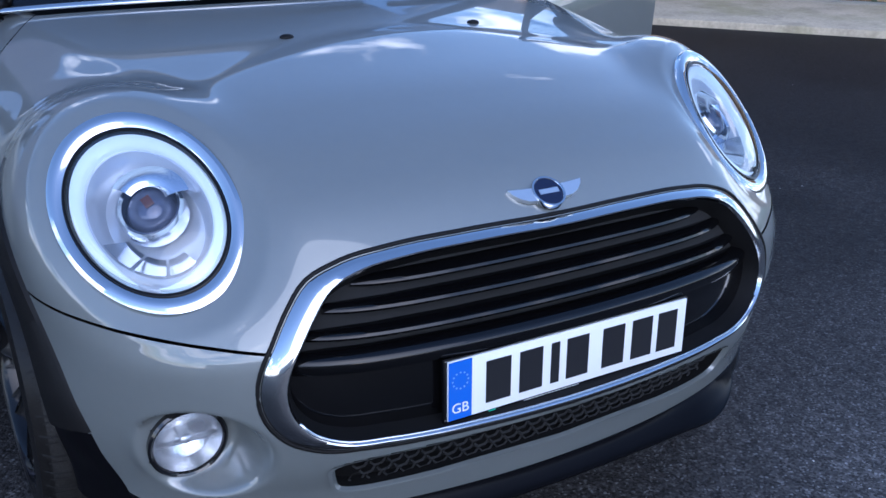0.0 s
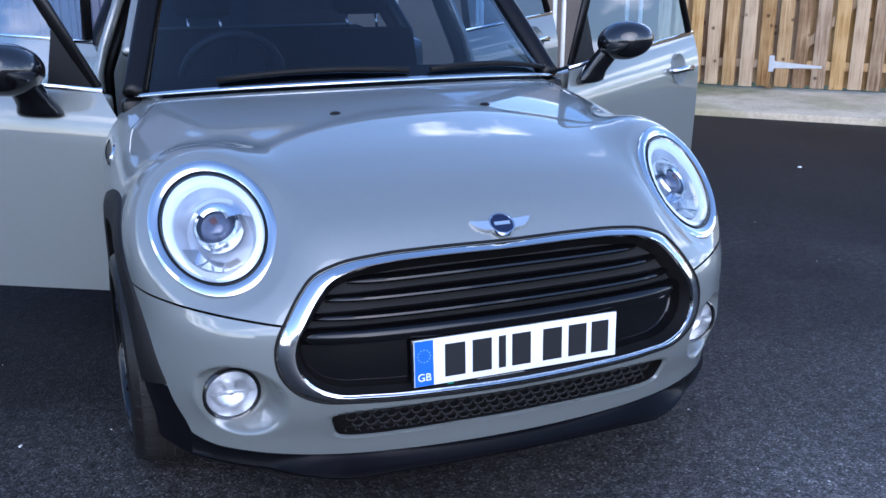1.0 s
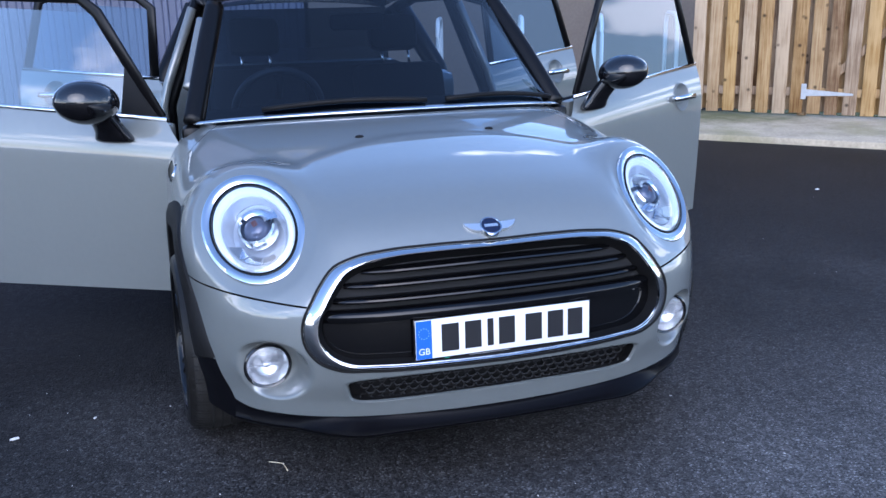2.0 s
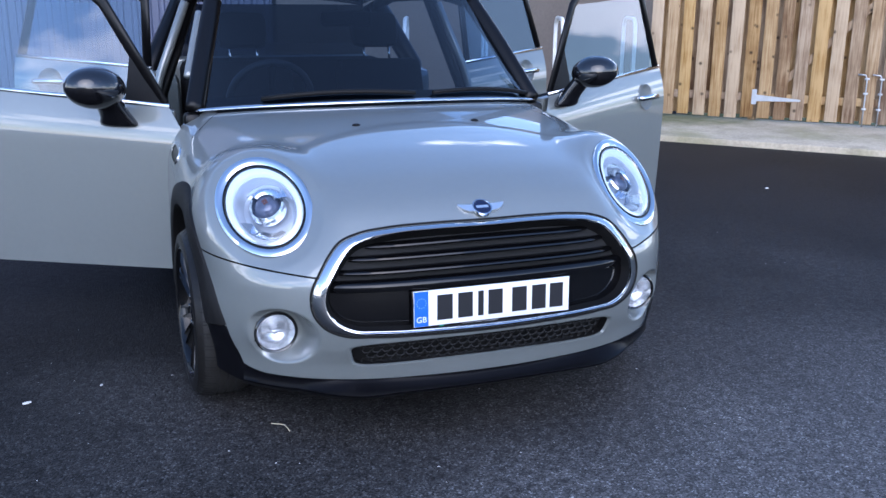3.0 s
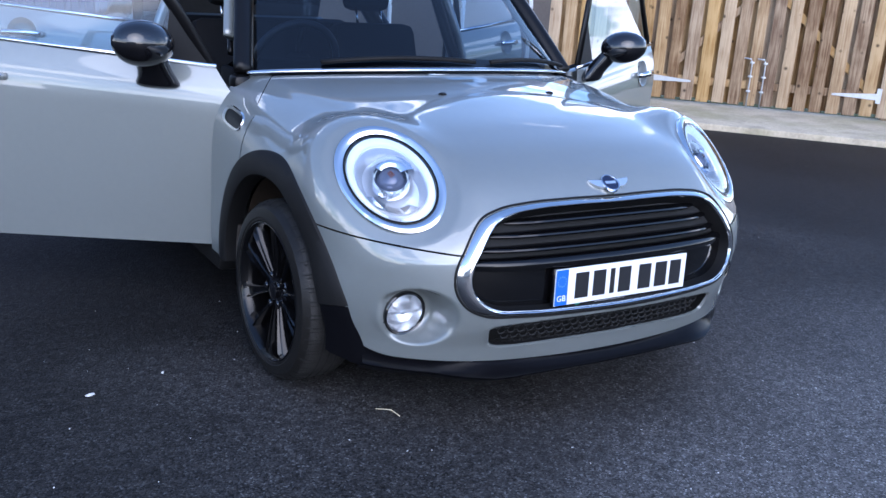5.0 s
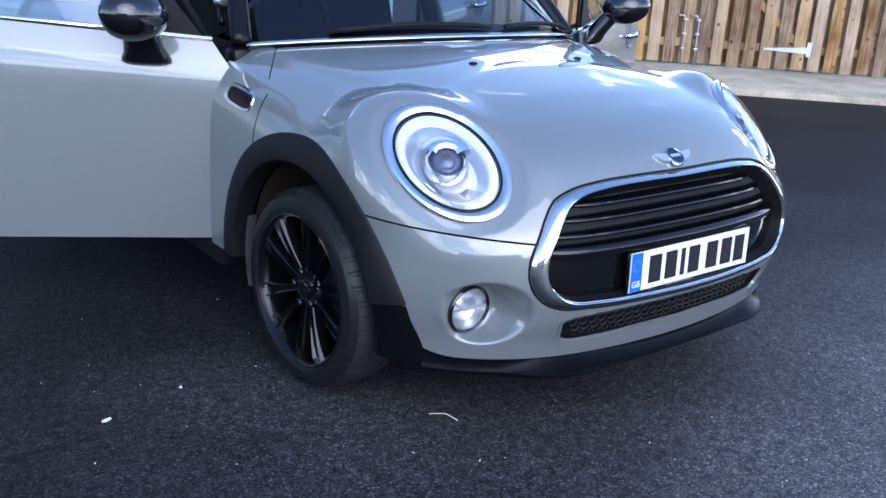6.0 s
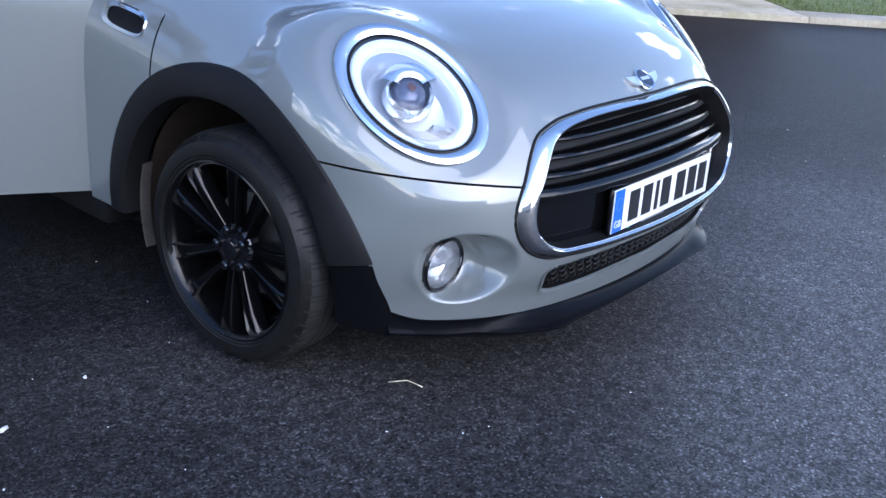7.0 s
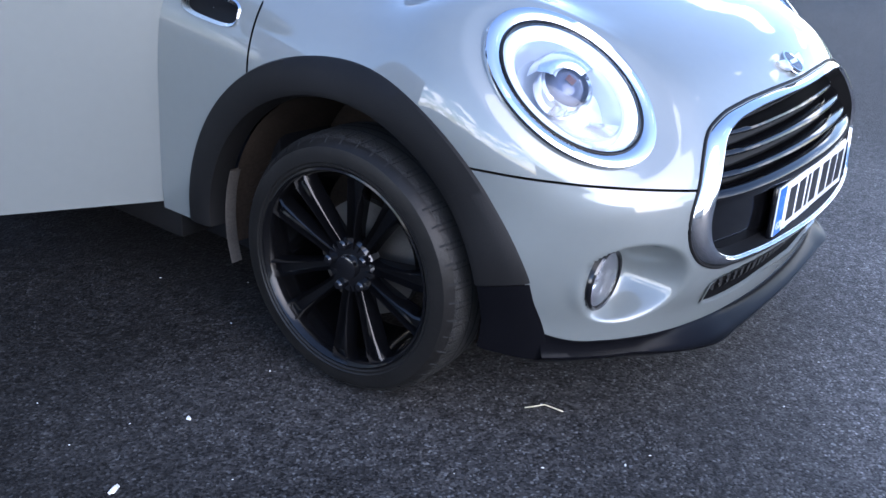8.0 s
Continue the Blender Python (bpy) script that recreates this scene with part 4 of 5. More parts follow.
# wheels
def wheel(y, s, steer):
    hub = empty("wheel"); hub.parent = car
    hub.matrix_basis = Matrix.Translation((s * 0.772, y, 0.299)) @ Matrix.Rotation(radians(steer), 4, "Z") @ Matrix.Rotation(radians(90 * s), 4, "Y")
    W = 0.09
    prof = [(0.222, -W), (0.230, -W - 0.006), (0.264, -W - 0.010), (0.284, -W + 0.004), (0.294, -W + 0.02), (0.299, -0.05), (0.300, 0.0), (0.299, 0.05), (0.294, W - 0.02), (0.284, W - 0.004), (0.276, W + 0.006), (0.262, W + 0.010), (0.244, W + 0.011), (0.241, W + 0.0085), (0.236, W + 0.009), (0.230, W + 0.004), (0.222, W - 0.004)]
    revolve("tyre", prof, RUBBER, hub, Matrix(), 96, "worn black rubber tyre")
    revolve("tread", [(0.2822, -W + 0.003), (0.2946, -W + 0.02), (0.2996, -0.05), (0.3006, 0.0), (0.2996, 0.05), (0.2946, W - 0.02), (0.2822, W - 0.003)], TREAD, hub, Matrix(), 96)
    bm = bmesh.new()
    for k in range(44):
        a = 2 * math.pi * k / 44
        for h0, h1, lean in ((0.028, 0.082, 0.012), (-0.082, -0.028, -0.012)):
            q = [bm.verts.new((0.3015 * math.cos(a + t), 0.3015 * math.sin(a + t), h)) if abs(h) < 0.06 else bm.verts.new((0.2965 * math.cos(a + t), 0.2965 * math.sin(a + t), h)) for t, h in ((0, h0), (0.009, h0), (0.009 + lean, h1), (lean, h1))]
            bm.faces.new(q)
        line = ((0.040, 0.3012), (0.070, 0.2958), (0.080, 0.2895), (0.088, 0.2828))
        ends = [[bm.verts.new((r * math.cos(a + t + h * 0.2), r * math.sin(a + t + h * 0.2), h)) for h, r in line] for t in (0.03, 0.047)]
        for i in range(3):
            bm.faces.new((ends[0][i], ends[1][i], ends[1][i + 1], ends[0][i + 1]))
    for h in (-0.028, 0.0, 0.028):
        ring = [[bm.verts.new((0.3012 * math.cos(2 * math.pi * k / 64), 0.3012 * math.sin(2 * math.pi * k / 64), h + d)) for k in range(64)] for d in (-0.003, 0.003)]
        for k in range(64):
            bm.faces.new((ring[0][k], ring[0][(k + 1) % 64], ring[1][(k + 1) % 64], ring[1][k]))
    tagged(part("tread_groove", bm, DARK_VOID, hub, smooth=False), kind="stuff")
    rim = revolve("rim", [(0.230, W + 0.003), (0.2315, W + 0.007), (0.227, W + 0.0085), (0.222, W + 0.004), (0.217, W - 0.008), (0.213, W - 0.03), (0.205, 0.0), (0.205, -W), (0.222, -W)], RIM_BLACK, hub, Matrix(), 96, "gloss black alloy rim")
    revolve("brake_disc", [(0.0, 0.0), (0.135, 0.0), (0.135, -0.02)], mat_disc, hub, Matrix(), 48)
    revolve("hub_cap", [(0.0, W - 0.010), (0.022, W - 0.011), (0.027, W - 0.013), (0.028, W - 0.024), (0.06, W - 0.027), (0.066, W - 0.035), (0.066, W - 0.06)], BLACK_GLOSS, rim, Matrix(), 48)
    for k in range(5):
        for side in (-1, 1):
            bm = bmesh.new()
            prof = []
            for r, off, half, h in ((0.045, 0.016, 0.013, W - 0.024), (0.10, 0.029, 0.0135, W - 0.014), (0.16, 0.042, 0.018, W - 0.004), (0.20, 0.051, 0.022, W + 0.001), (0.219, 0.056, 0.026, W - 0.004)):
                prof.append([(r, side * off + half * k_, h + d_) for k_, d_ in ((-1.15, -0.036), (-0.98, -0.004), (-0.80, 0.0), (-0.50, -0.014), (0.50, -0.014), (0.80, 0.0), (0.98, -0.004), (1.15, -0.036))])
            vs = [[bm.verts.new(p) for p in q] for q in prof]
            for i in range(4):
                for j in range(8):
                    bm.faces.new((vs[i][j], vs[i][(j + 1) % 8], vs[i + 1][(j + 1) % 8], vs[i + 1][j]))
            bm.faces.new(vs[0]); bm.faces.new(vs[4])
            bmesh.ops.transform(bm, matrix=Matrix.Rotation(radians(72 * k + 50), 4, "Z"), verts=bm.verts)
            part("spoke", bm, SPOKE_BLACK, rim)
    for k in range(5):
        m = Matrix.Rotation(radians(72 * k + 86), 4, "Z") @ Matrix.Translation((0.052, 0, W - 0.016))
        revolve("wheel_bolt", [(0.0, 0.007), (0.008, 0.0065), (0.012, 0.002), (0.0125, -0.02)], BLACK_GLOSS, rim, m, 8)


mat_disc = mat("brake_steel", (0.16, 0.15, 0.14), 0.45, 0.9, 0.0, 0.2, 20.0)
for y, steer in ((0.750, 2), (0.750 + 2.567, 0)):
    wheel(y, -1, steer), wheel(y, 1, steer)

# ---- cabin: pillars, glass, roof, floor, rear body ----
def ws_base(x):
    return glass_y(x) + 0.012


xs = np.linspace(-0.70, 0.70, 61)
def ws_point(x, t, bow=0.0):
    y0 = ws_base(x); z0 = top(y0 - 0.75 * plan(np.abs(x))) - 0.09 * x * x + 0.006
    x1 = x * 0.80; y1 = 1.62 + 0.22 * x * x; z1 = 1.40 - 0.07 * x * x
    return np.stack([x + (x1 - x) * t, y0 + (y1 - y0) * t, z0 + (z1 - z0) * t + (0.05 - bow * np.clip(np.abs(x) / 0.70, 0, 1) ** 9) * t * (1 - t)], -1)


sheet("windscreen", np.stack([ws_point(xs, t, 0.06) for t in np.linspace(0, 1, 16)], 1), WINDOW, car)
edge = ws_point(np.linspace(-0.735, 0.735, 81), 0.0)
sweep("windscreen_trim", edge + np.array((0, -0.004, 0.002)), 0.008, CHROME, car, sides=8, flat=(0.013, 0.006, (0, -0.4, 1)))
for s in (-1, 1):
    P = np.stack([ws_point(np.array(s * 0.725), t) for t in np.linspace(0.015, 1.0, 24)])
    sweep("a_pillar", P + np.array((s * 0.015, 0.02, -0.01)), 0.035, BLACK_TRIM, car, sides=16, flat=(0.026, 0.040, (s * 0.6, 0.3, 0.7)))
    sweep("pillar_flange", P[6:21] + np.array((s * 0.040, 0.085, -0.02)), 0.03, PAINT, car, sides=12, flat=(0.016, 0.036, (s * 0.6, 0.3, 0.7)))
    sweep("door_seal", P[3:21] + np.array((s * 0.030, 0.125, -0.02)), 0.012, BLACK_TRIM, car, sides=8)
    box("cowl_corner", (s * 0.748 - 0.035, 1.315, 0.85), (s * 0.748 + 0.035, 1.40, 0.925), BLACK_TRIM, car, 0.02)
    box("hinge_pillar", (s * 0.745 - 0.055, 1.375, 0.30), (s * 0.745 + 0.055, 1.47, 0.862), PAINT, car, 0.02)
roof = []
for t in np.linspace(0, 1, 30):
    y = 1.625 + t * 2.0
    x = np.linspace(-1, 1, 31)
    w = 0.60 - 0.03 * t
    z = 1.395 + 0.05 * math.sin(min(1, t * 1.6 + 0.15) * math.pi / 2) - 0.10 * t ** 3
    roof.append(np.stack([x * w, y + 0.125 * x * x * (1 - t), z - 0.04 * np.abs(x) ** 2.4], -1))
sheet("roof", np.stack(roof, 0), BLACK_GLOSS, car, thick=0.03)
for s in (-1, 1):
    box("sill", (s * 0.79 - 0.06, 1.30, 0.19), (s * 0.79 + 0.06, 3.0, 0.36), BLACK_PLASTIC, car, 0.02)
    sweep("roof_rail", [(s * 0.594, 1.75, 1.35), (s * 0.61, 2.2, 1.385), (s * 0.60, 3.0, 1.365), (s * 0.58, 3.5, 1.28)], 0.03, BLACK_TRIM, car, sides=10)
    sweep("b_pillar", [(s * 0.79, 2.36, 0.35), (s * 0.80, 2.38, 0.9), (s * 0.62, 2.42, 1.37)], 0.036, BLACK_TRIM, car, sides=10)
    sweep("door_jamb", [(s * 0.815, 2.315, 0.34), (s * 0.825, 2.33, 0.90), (s * 0.795, 2.34, 1.0), (s * 0.655, 2.38, 1.34)], 0.022, PAINT, car, sides=10)
    sweep("c_pillar", [(s * 0.80, 3.05, 0.6), (s * 0.79, 3.2, 0.95), (s * 0.59, 3.35, 1.33)], 0.06, BLACK_TRIM, car, sides=10)
    box("rear_quarter", (s * 0.75 - 0.09, 3.0, 0.25), (s * 0.75 + 0.10, 3.85, 0.95), PAINT, car, 0.06)
box("tailgate", (-0.72, 3.78, 0.25), (0.72, 3.95, 0.98), PAINT, car, 0.06)
rows = [np.stack([np.linspace(-0.66, 0.66, 9) * (1 - 0.12 * t), np.full(9, 3.88 - 0.28 * t), np.full(9, 0.97 + 0.34 * t)], -1) for t in (0, 0.5, 1)]
sheet("rear_window", np.stack(rows, 1), REAR_GLASS, car)
box("cabin_floor", (-0.74, 1.15, 0.17), (0.74, 3.85, 0.24), CABIN, car, 0.01)
box("bulkhead", (-0.70, 1.10, 0.17), (0.70, 1.22, 0.88), CABIN, car, 0.02)
box("underbody", (-0.55, 0.45, 0.135), (0.60, 3.8, 0.18), DARK_VOID, car, 0.01)
box("engine_bay", (-0.47, 0.30, 0.18), (0.47, 1.05, 0.55), DARK_VOID, car, 0.02)
# dashboard and wheel
xs = np.linspace(-0.72, 0.72, 41)
rows = []
for y, z in ((1.12, 0.90), (1.2, 0.935), (1.35, 0.965), (1.52, 0.975), (1.60, 0.95), (1.63, 0.88), (1.60, 0.70), (1.55, 0.5)):
    rows.append(np.stack([xs, y + 0.30 * xs * xs * (1 if y < 1.5 else 0), z - 0.04 * xs * xs + 0 * xs], -1))
sheet("dashboard", np.stack(rows, 1), CABIN, car)
# added dark panels standing in for the shade inside the open footwells
for s in (-1, 1):
    box("footwell_shade", (s * 0.72 - 0.02, 1.38, 0.40), (s * 0.72 + 0.02, 1.62, 0.93), CABIN, car, 0.015)
aa = np.linspace(0, 2 * math.pi, 48, endpoint=False)
ms = Matrix.Translation((-0.36, 1.78, 0.92)) @ Matrix.Rotation(radians(-66), 4, "X")
steer = sweep("steering_wheel", [ms @ Vector((0.185 * math.cos(k), 0.185 * math.sin(k), 0)) for k in aa], 0.016, LEATHER, car, closed=True, sides=10)
for k in (0, 180, 270):
    a = radians(k)
    sweep("steering_spoke", [ms @ Vector((0.04 * math.cos(a), 0.04 * math.sin(a), -0.01)), ms @ Vector((0.18 * math.cos(a), 0.18 * math.sin(a), 0))], 0.016, CABIN, steer, sides=8)
revolve("steering_boss", [(0, 0.01), (0.05, 0.008), (0.065, -0.01), (0.06, -0.08)], CABIN, steer, ms, 24)
def seat(x, y):
    ob = empty("seat"); ob.parent = car; ob.matrix_basis = pose(x, y, 0.24)
    box("cushion", (-0.25, -0.30, 0.06), (0.25, 0.25, 0.24), CLOTH, ob, 0.06)
    bm = bmesh.new(); add_box(bm, (-0.24, -0.07, 0.0), (0.24, 0.08, 0.66), 0.06)
    bmesh.ops.transform(bm, matrix=pose(0, 0.24, 0.18, -20), verts=bm.verts); part("backrest", bm, CLOTH, ob)
    bm = bmesh.new(); add_box(bm, (-0.13, -0.05, 0.0), (0.13, 0.05, 0.19), 0.045)
    bmesh.ops.transform(bm, matrix=pose(0, 0.52, 0.86, -12), verts=bm.verts); part("headrest", bm, CLOTH, ob)
    for k in (-0.07, 0.07):
        sweep("headrest_post", [(k, 0.47, 0.78), (k, 0.51, 0.90)], 0.007, CHROME, ob, sides=8)


for x in (-0.36, 0.36):
    seat(x, 2.05)
box("rear_bench", (-0.62, 2.75, 0.24), (0.62, 3.35, 0.52), CLOTH, car, 0.06)
box("rear_backrest", (-0.62, 3.25, 0.45), (0.62, 3.42, 1.0), CLOTH, car, 0.06)
box("rear_view_mirror", (-0.12, 1.78, 1.24), (0.12, 1.82, 1.31), CABIN, car, 0.02)
# wipers
for x0, x1, y0, y1 in ((0.70, 0.18, 1.37, 1.14), (0.10, -0.50, 1.135, 1.24)):
    pts = []
    for t in np.linspace(0, 1, 12):
        x = x0 + (x1 - x0) * t
        q = ws_point(np.array(x), 0.02 + 0.035 * math.sin(math.pi * min(1, t * 0.8 + 0.1)))
        pts.append(q + np.array((0, -0.008, 0.014)))
    sweep("wiper", pts, 0.009, BLACK_PLASTIC, car, sides=8)

# ---- doors ----
def door(s, hinge, length, angle, front_slope, name, mirror, belt=0.0):
    """A door by its hinge; local +y runs to its free edge, local x is outwards on its side."""
    rise = 0.07 if mirror else 0.05
    vs = np.linspace(0, 1, 96)
    def skin_x(z):
        return 0.030 - 0.045 * np.maximum(0.80 - z, 0) ** 1.5 - 1.5 * np.maximum(z - 0.78, 0) ** 2
    hy, hz = length - 0.19, 0.878 + belt
    ys = np.linspace(0, 1, 150)
    Y, V = np.meshgrid(ys, vs, indexing="ij")
    start = -0.055 + 0.06 * np.clip((V - 0.88) / 0.12, 0, 1)
    Y = start + (length - start) * Y
    Z = 0.285 + (0.66 + belt + rise * Y / length) * V
    X = s * skin_x(0.285 + 0.66 * V)
    ob = sheet(name, np.stack([X, Y, Z], -1), PAINT, car, np.hypot(Y - hy, Z - hz) > 0.062, flip=(s > 0), label="open grey door with black window frame")
    ob.matrix_basis = Matrix.Translation((s * hinge[0], hinge[1], 0)) @ Matrix.Rotation(radians(angle * -s), 4, "Z")
    for piece, x0, x1, y0, y1, m in (("inner_panel", 0.13, 0.085, 0.05, length - 0.06, CABIN), ("door_shell", 0.084, 0.036, 0.005, length - 0.002, PAINT)):
        bm = bmesh.new(); xx = sorted((-s * x0, -s * x1)); add_box(bm, (xx[0], y0, 0.29), (xx[1], y1, 0.93), 0.012)
        for q in bm.verts:
            q.co.z += (belt + rise * q.co.y / length) * (q.co.z - 0.29) / 0.64
        part(piece, bm, m, ob)
    sweep("belt_trim", [(-s * 0.012, 0.004, 0.950 + belt), (-s * 0.012, length - 0.004, 0.950 + belt + rise)], 0.01, CHROME, ob, sides=8, flat=(0.006, 0.010, (0, 0, 1)))
    y0, y1 = front_slope, length - 0.03
    frame_pts = [(-s * 0.02, 0.03, 0.955 + belt), (-s * 0.09, y0 + 0.02, 1.34), (-s * 0.10, y0 + 0.10, 1.40), (-s * 0.11, y1 - 0.15, 1.42), (-s * 0.10, y1 - 0.05, 1.38), (-s * 0.02, y1, 0.955 + belt + rise)]
    sweep("window_frame", frame_pts, 0.022, BLACK_TRIM, ob, sides=12, flat=(0.024, 0.012, (1.0, 0.0, 0.0)))
    rows = [np.array([frame_pts[0], (np.array(frame_pts[0]) + frame_pts[1]) / 2, frame_pts[1]]), np.array([frame_pts[5], (np.array(frame_pts[5]) + frame_pts[4]) / 2, frame_pts[4]])]
    rows.insert(1, rows[0] * 0.5 + rows[1] * 0.5)
    sheet("window_glass", np.stack(rows, 0), DOOR_GLASS, ob)
    # handle in its recess
    zn = 0.285 + 0.66 * (hz - 0.285) / (0.66 + belt + rise * hy / length)
    hx = float(skin_x(np.array(zn)))
    lean = math.degrees(math.atan(3.0 * max(zn - 0.78, 0)))
    revolve("handle_recess", [(0.0, -0.022), (0.035, -0.020), (0.052, -0.012), (0.0620, 0.0), (0.066, 0.0022), (0.070, 0.001)], PAINT, ob, Matrix.Translation((s * hx, hy, hz)) @ Matrix.Rotation(radians((90 - lean) * s), 4, "Y"), 40)
    sweep("door_handle", [(s * (hx + 0.002), hy - 0.095, hz - 0.004), (s * (hx + 0.03), hy - 0.075, hz), (s * (hx + 0.036), hy, hz + 0.003), (s * (hx + 0.03), hy + 0.07, hz), (s * (hx + 0.002), hy + 0.085, hz - 0.004)], 0.014, CHROME, ob, sides=10, flat=(0.011, 0.014, (0, 0, 1)))
    if mirror:
        far, lift, size = (0.06, 0.0, 1.0) if s < 0 else (-0.045, 0.022, 0.88)
        aa = np.linspace(0, 2 * math.pi, 32, endpoint=False)
        rows = [np.stack([s * (cx + rx * np.cos(aa)), cy + far + ry * np.sin(aa), np.full_like(aa, z + lift)], -1) for cx, cy, z, rx, ry in ((0.01, 0.145, 0.866, 0.004, 0.01), (0.015, 0.145, 0.868, 0.030, 0.066), (0.02, 0.145, 0.876, 0.042, 0.078), (0.025, 0.145, 0.887, 0.044, 0.078), (0.035, 0.145, 0.908, 0.043, 0.068), (0.05, 0.148, 0.93, 0.043, 0.062), (0.08, 0.152, 0.97, 0.045, 0.058), (0.11, 0.155, 1.01, 0.04, 0.05))]
        sheet("mirror_foot", np.stack(rows, 1), BLACK_GLOSS, ob, closed=True, flip=(s > 0))
        bm = bmesh.new()
        bmesh.ops.create_uvsphere(bm, u_segments=32, v_segments=20, radius=1)
        for v in bm.verts:
            if v.co.y > 0.25:
                v.co.y = 0.25
        bmesh.ops.transform(bm, matrix=Matrix.Translation((s * 0.16, 0.16 + far, 1.033 + lift)) @ Matrix.Rotation(radians(-s * 8), 4, "Y") @ Matrix.Rotation(radians(s * 35), 4, "Z") @ Matrix.Diagonal((0.118 * size, 0.095 * size, 0.080 * size, 1)), verts=bm.verts)
        part("mirror_cap", bm, BLACK_GLOSS, ob, "gloss black rounded mirror cap")
        bm = bmesh.new()
        q = [bm.verts.new(p) for p in ((-s * 0.008, 0.03, 0.955), (-s * 0.008, 0.19, 0.958), (-s * 0.050, 0.175, 1.155))]
        q += [bm.verts.new(p) for p in ((-s * 0.030, 0.03, 0.955), (-s * 0.030, 0.19, 0.958), (-s * 0.072, 0.175, 1.155))]
        for f in ((0, 1, 2), (3, 4, 5), (0, 1, 4, 3), (1, 2, 5, 4), (2, 0, 3, 5)):
            bm.faces.new([q[k] for k in f])
        part("mirror_triangle", bm, BLACK_PLASTIC, ob, smooth=False)
    return ob


for s in (-1, 1):
    door(s, (0.835, 1.36), 1.03, 61, 0.27, "front_door", True)
    door(s, (0.835, 2.40), 0.72, 62, 0.03, "rear_door", False, 0.07)

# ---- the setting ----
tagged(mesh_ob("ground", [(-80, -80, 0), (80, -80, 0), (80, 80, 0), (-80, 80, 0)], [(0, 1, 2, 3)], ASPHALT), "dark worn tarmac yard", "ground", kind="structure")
D, N = Vector((0.7071, -0.7071, 0)), Vector((0.7071, 0.7071, 0))


def yard(u, n, z):
    """A place by its run along the fence and its distance behind the kerb line."""
    p = N * (9.4 / 1.4142 + n) + D * u
    return Vector((p.x, p.y, z))


def yard_box(name, u0, u1, n0, n1, z0, z1, material, parent=None, bevel=0.0, label=""):
    bm = bmesh.new()
    add_box(bm, (u0, n0, z0), (u1, n1, z1), bevel)
    m = Matrix((D, N, Vector((0, 0, 1)))).transposed().to_4x4()
    m.translation = yard(0, 0, 0)
    bmesh.ops.transform(bm, matrix=m, verts=bm.verts)
    return part(name, bm, material, parent, label)


tagged(yard_box("pavement", -6, 3.55, 0.0, 1.75, -0.1, 0.06, CONCRETE, bevel=0.012), "pale stained concrete strip before the fence", "pavement", kind="structure")
tagged(yard_box("kerb", 3.552, 16, 0.0, 0.40, -0.1, 0.065, CONCRETE, bevel=0.012), "pale concrete kerb along the grass", "kerb", kind="structure")
FN = 1.56
fence = tagged(empty("fence"), "upright overlapping timber board fence on a concrete strip", "fence")
gates = [tagged(empty("gate"), "timber board gate with galvanised strap hinge and drop bolt", "gate", "pair of gates") for _ in range(2)]
FENCE_U = (-1.42, 3.85)
for u in np.arange(FENCE_U[0], FENCE_U[1], 0.172):
    mid = u + 0.05
    owner = gates[0] if -0.30 < mid < 0.88 else gates[1] if 0.88 <= mid < 2.25 else fence
    z0 = 0.088 + random.uniform(-0.012, 0.012)
    yard_box("board", u, u + 0.124 + random.uniform(-0.006, 0.006), FN - 0.022, FN, z0, 2.05, TIMBER, owner, 0.003)
    yard_box("board", u + 0.095, u + 0.207, FN + 0.062, FN + 0.084, 0.105 + random.uniform(-0.012, 0.012), 2.05, TIMBER, owner, 0.003)
for z in (0.27, 1.36, 1.85):
    for u0, u1, owner in ((-1.42, -0.31, fence), (-0.295, 0.885, gates[0]), (0.915, 2.25, gates[1]), (2.265, 3.9, fence)):
        yard_box("rail", u0, u1, FN + 0.002, FN + 0.060, z, z + 0.085, TIMBER, owner, 0.003)
for g, u0, u1 in ((gates[0], -0.05, 0.84), (gates[1], 2.02, 1.02)):
    bm = bmesh.new()
    q = [bm.verts.new((u, n_, z)) for n_ in (FN + 0.003, FN + 0.058) for u, z in ((u0, 0.36), (u1, 1.26), (u1, 1.36), (u0, 0.46))]
    for f in ((0, 1, 2, 3), (4, 5, 6, 7), (0, 1, 5, 4), (1, 2, 6, 5), (2, 3, 7, 6), (3, 0, 4, 7)):
        bm.faces.new([q[k] for k in f])
    m = Matrix((D, N, Vector((0, 0, 1)))).transposed().to_4x4(); m.translation = yard(0, 0, 0)
    bmesh.ops.transform(bm, matrix=m, verts=bm.verts)
    part("brace", bm, TIMBER, g, smooth=False)
for u in (-1.43, -0.32, 2.26, 3.9):
    yard_box("post", u, u + 0.09, FN + 0.088, FN + 0.18, 0.05, 2.1, TIMBER, fence, 0.004)
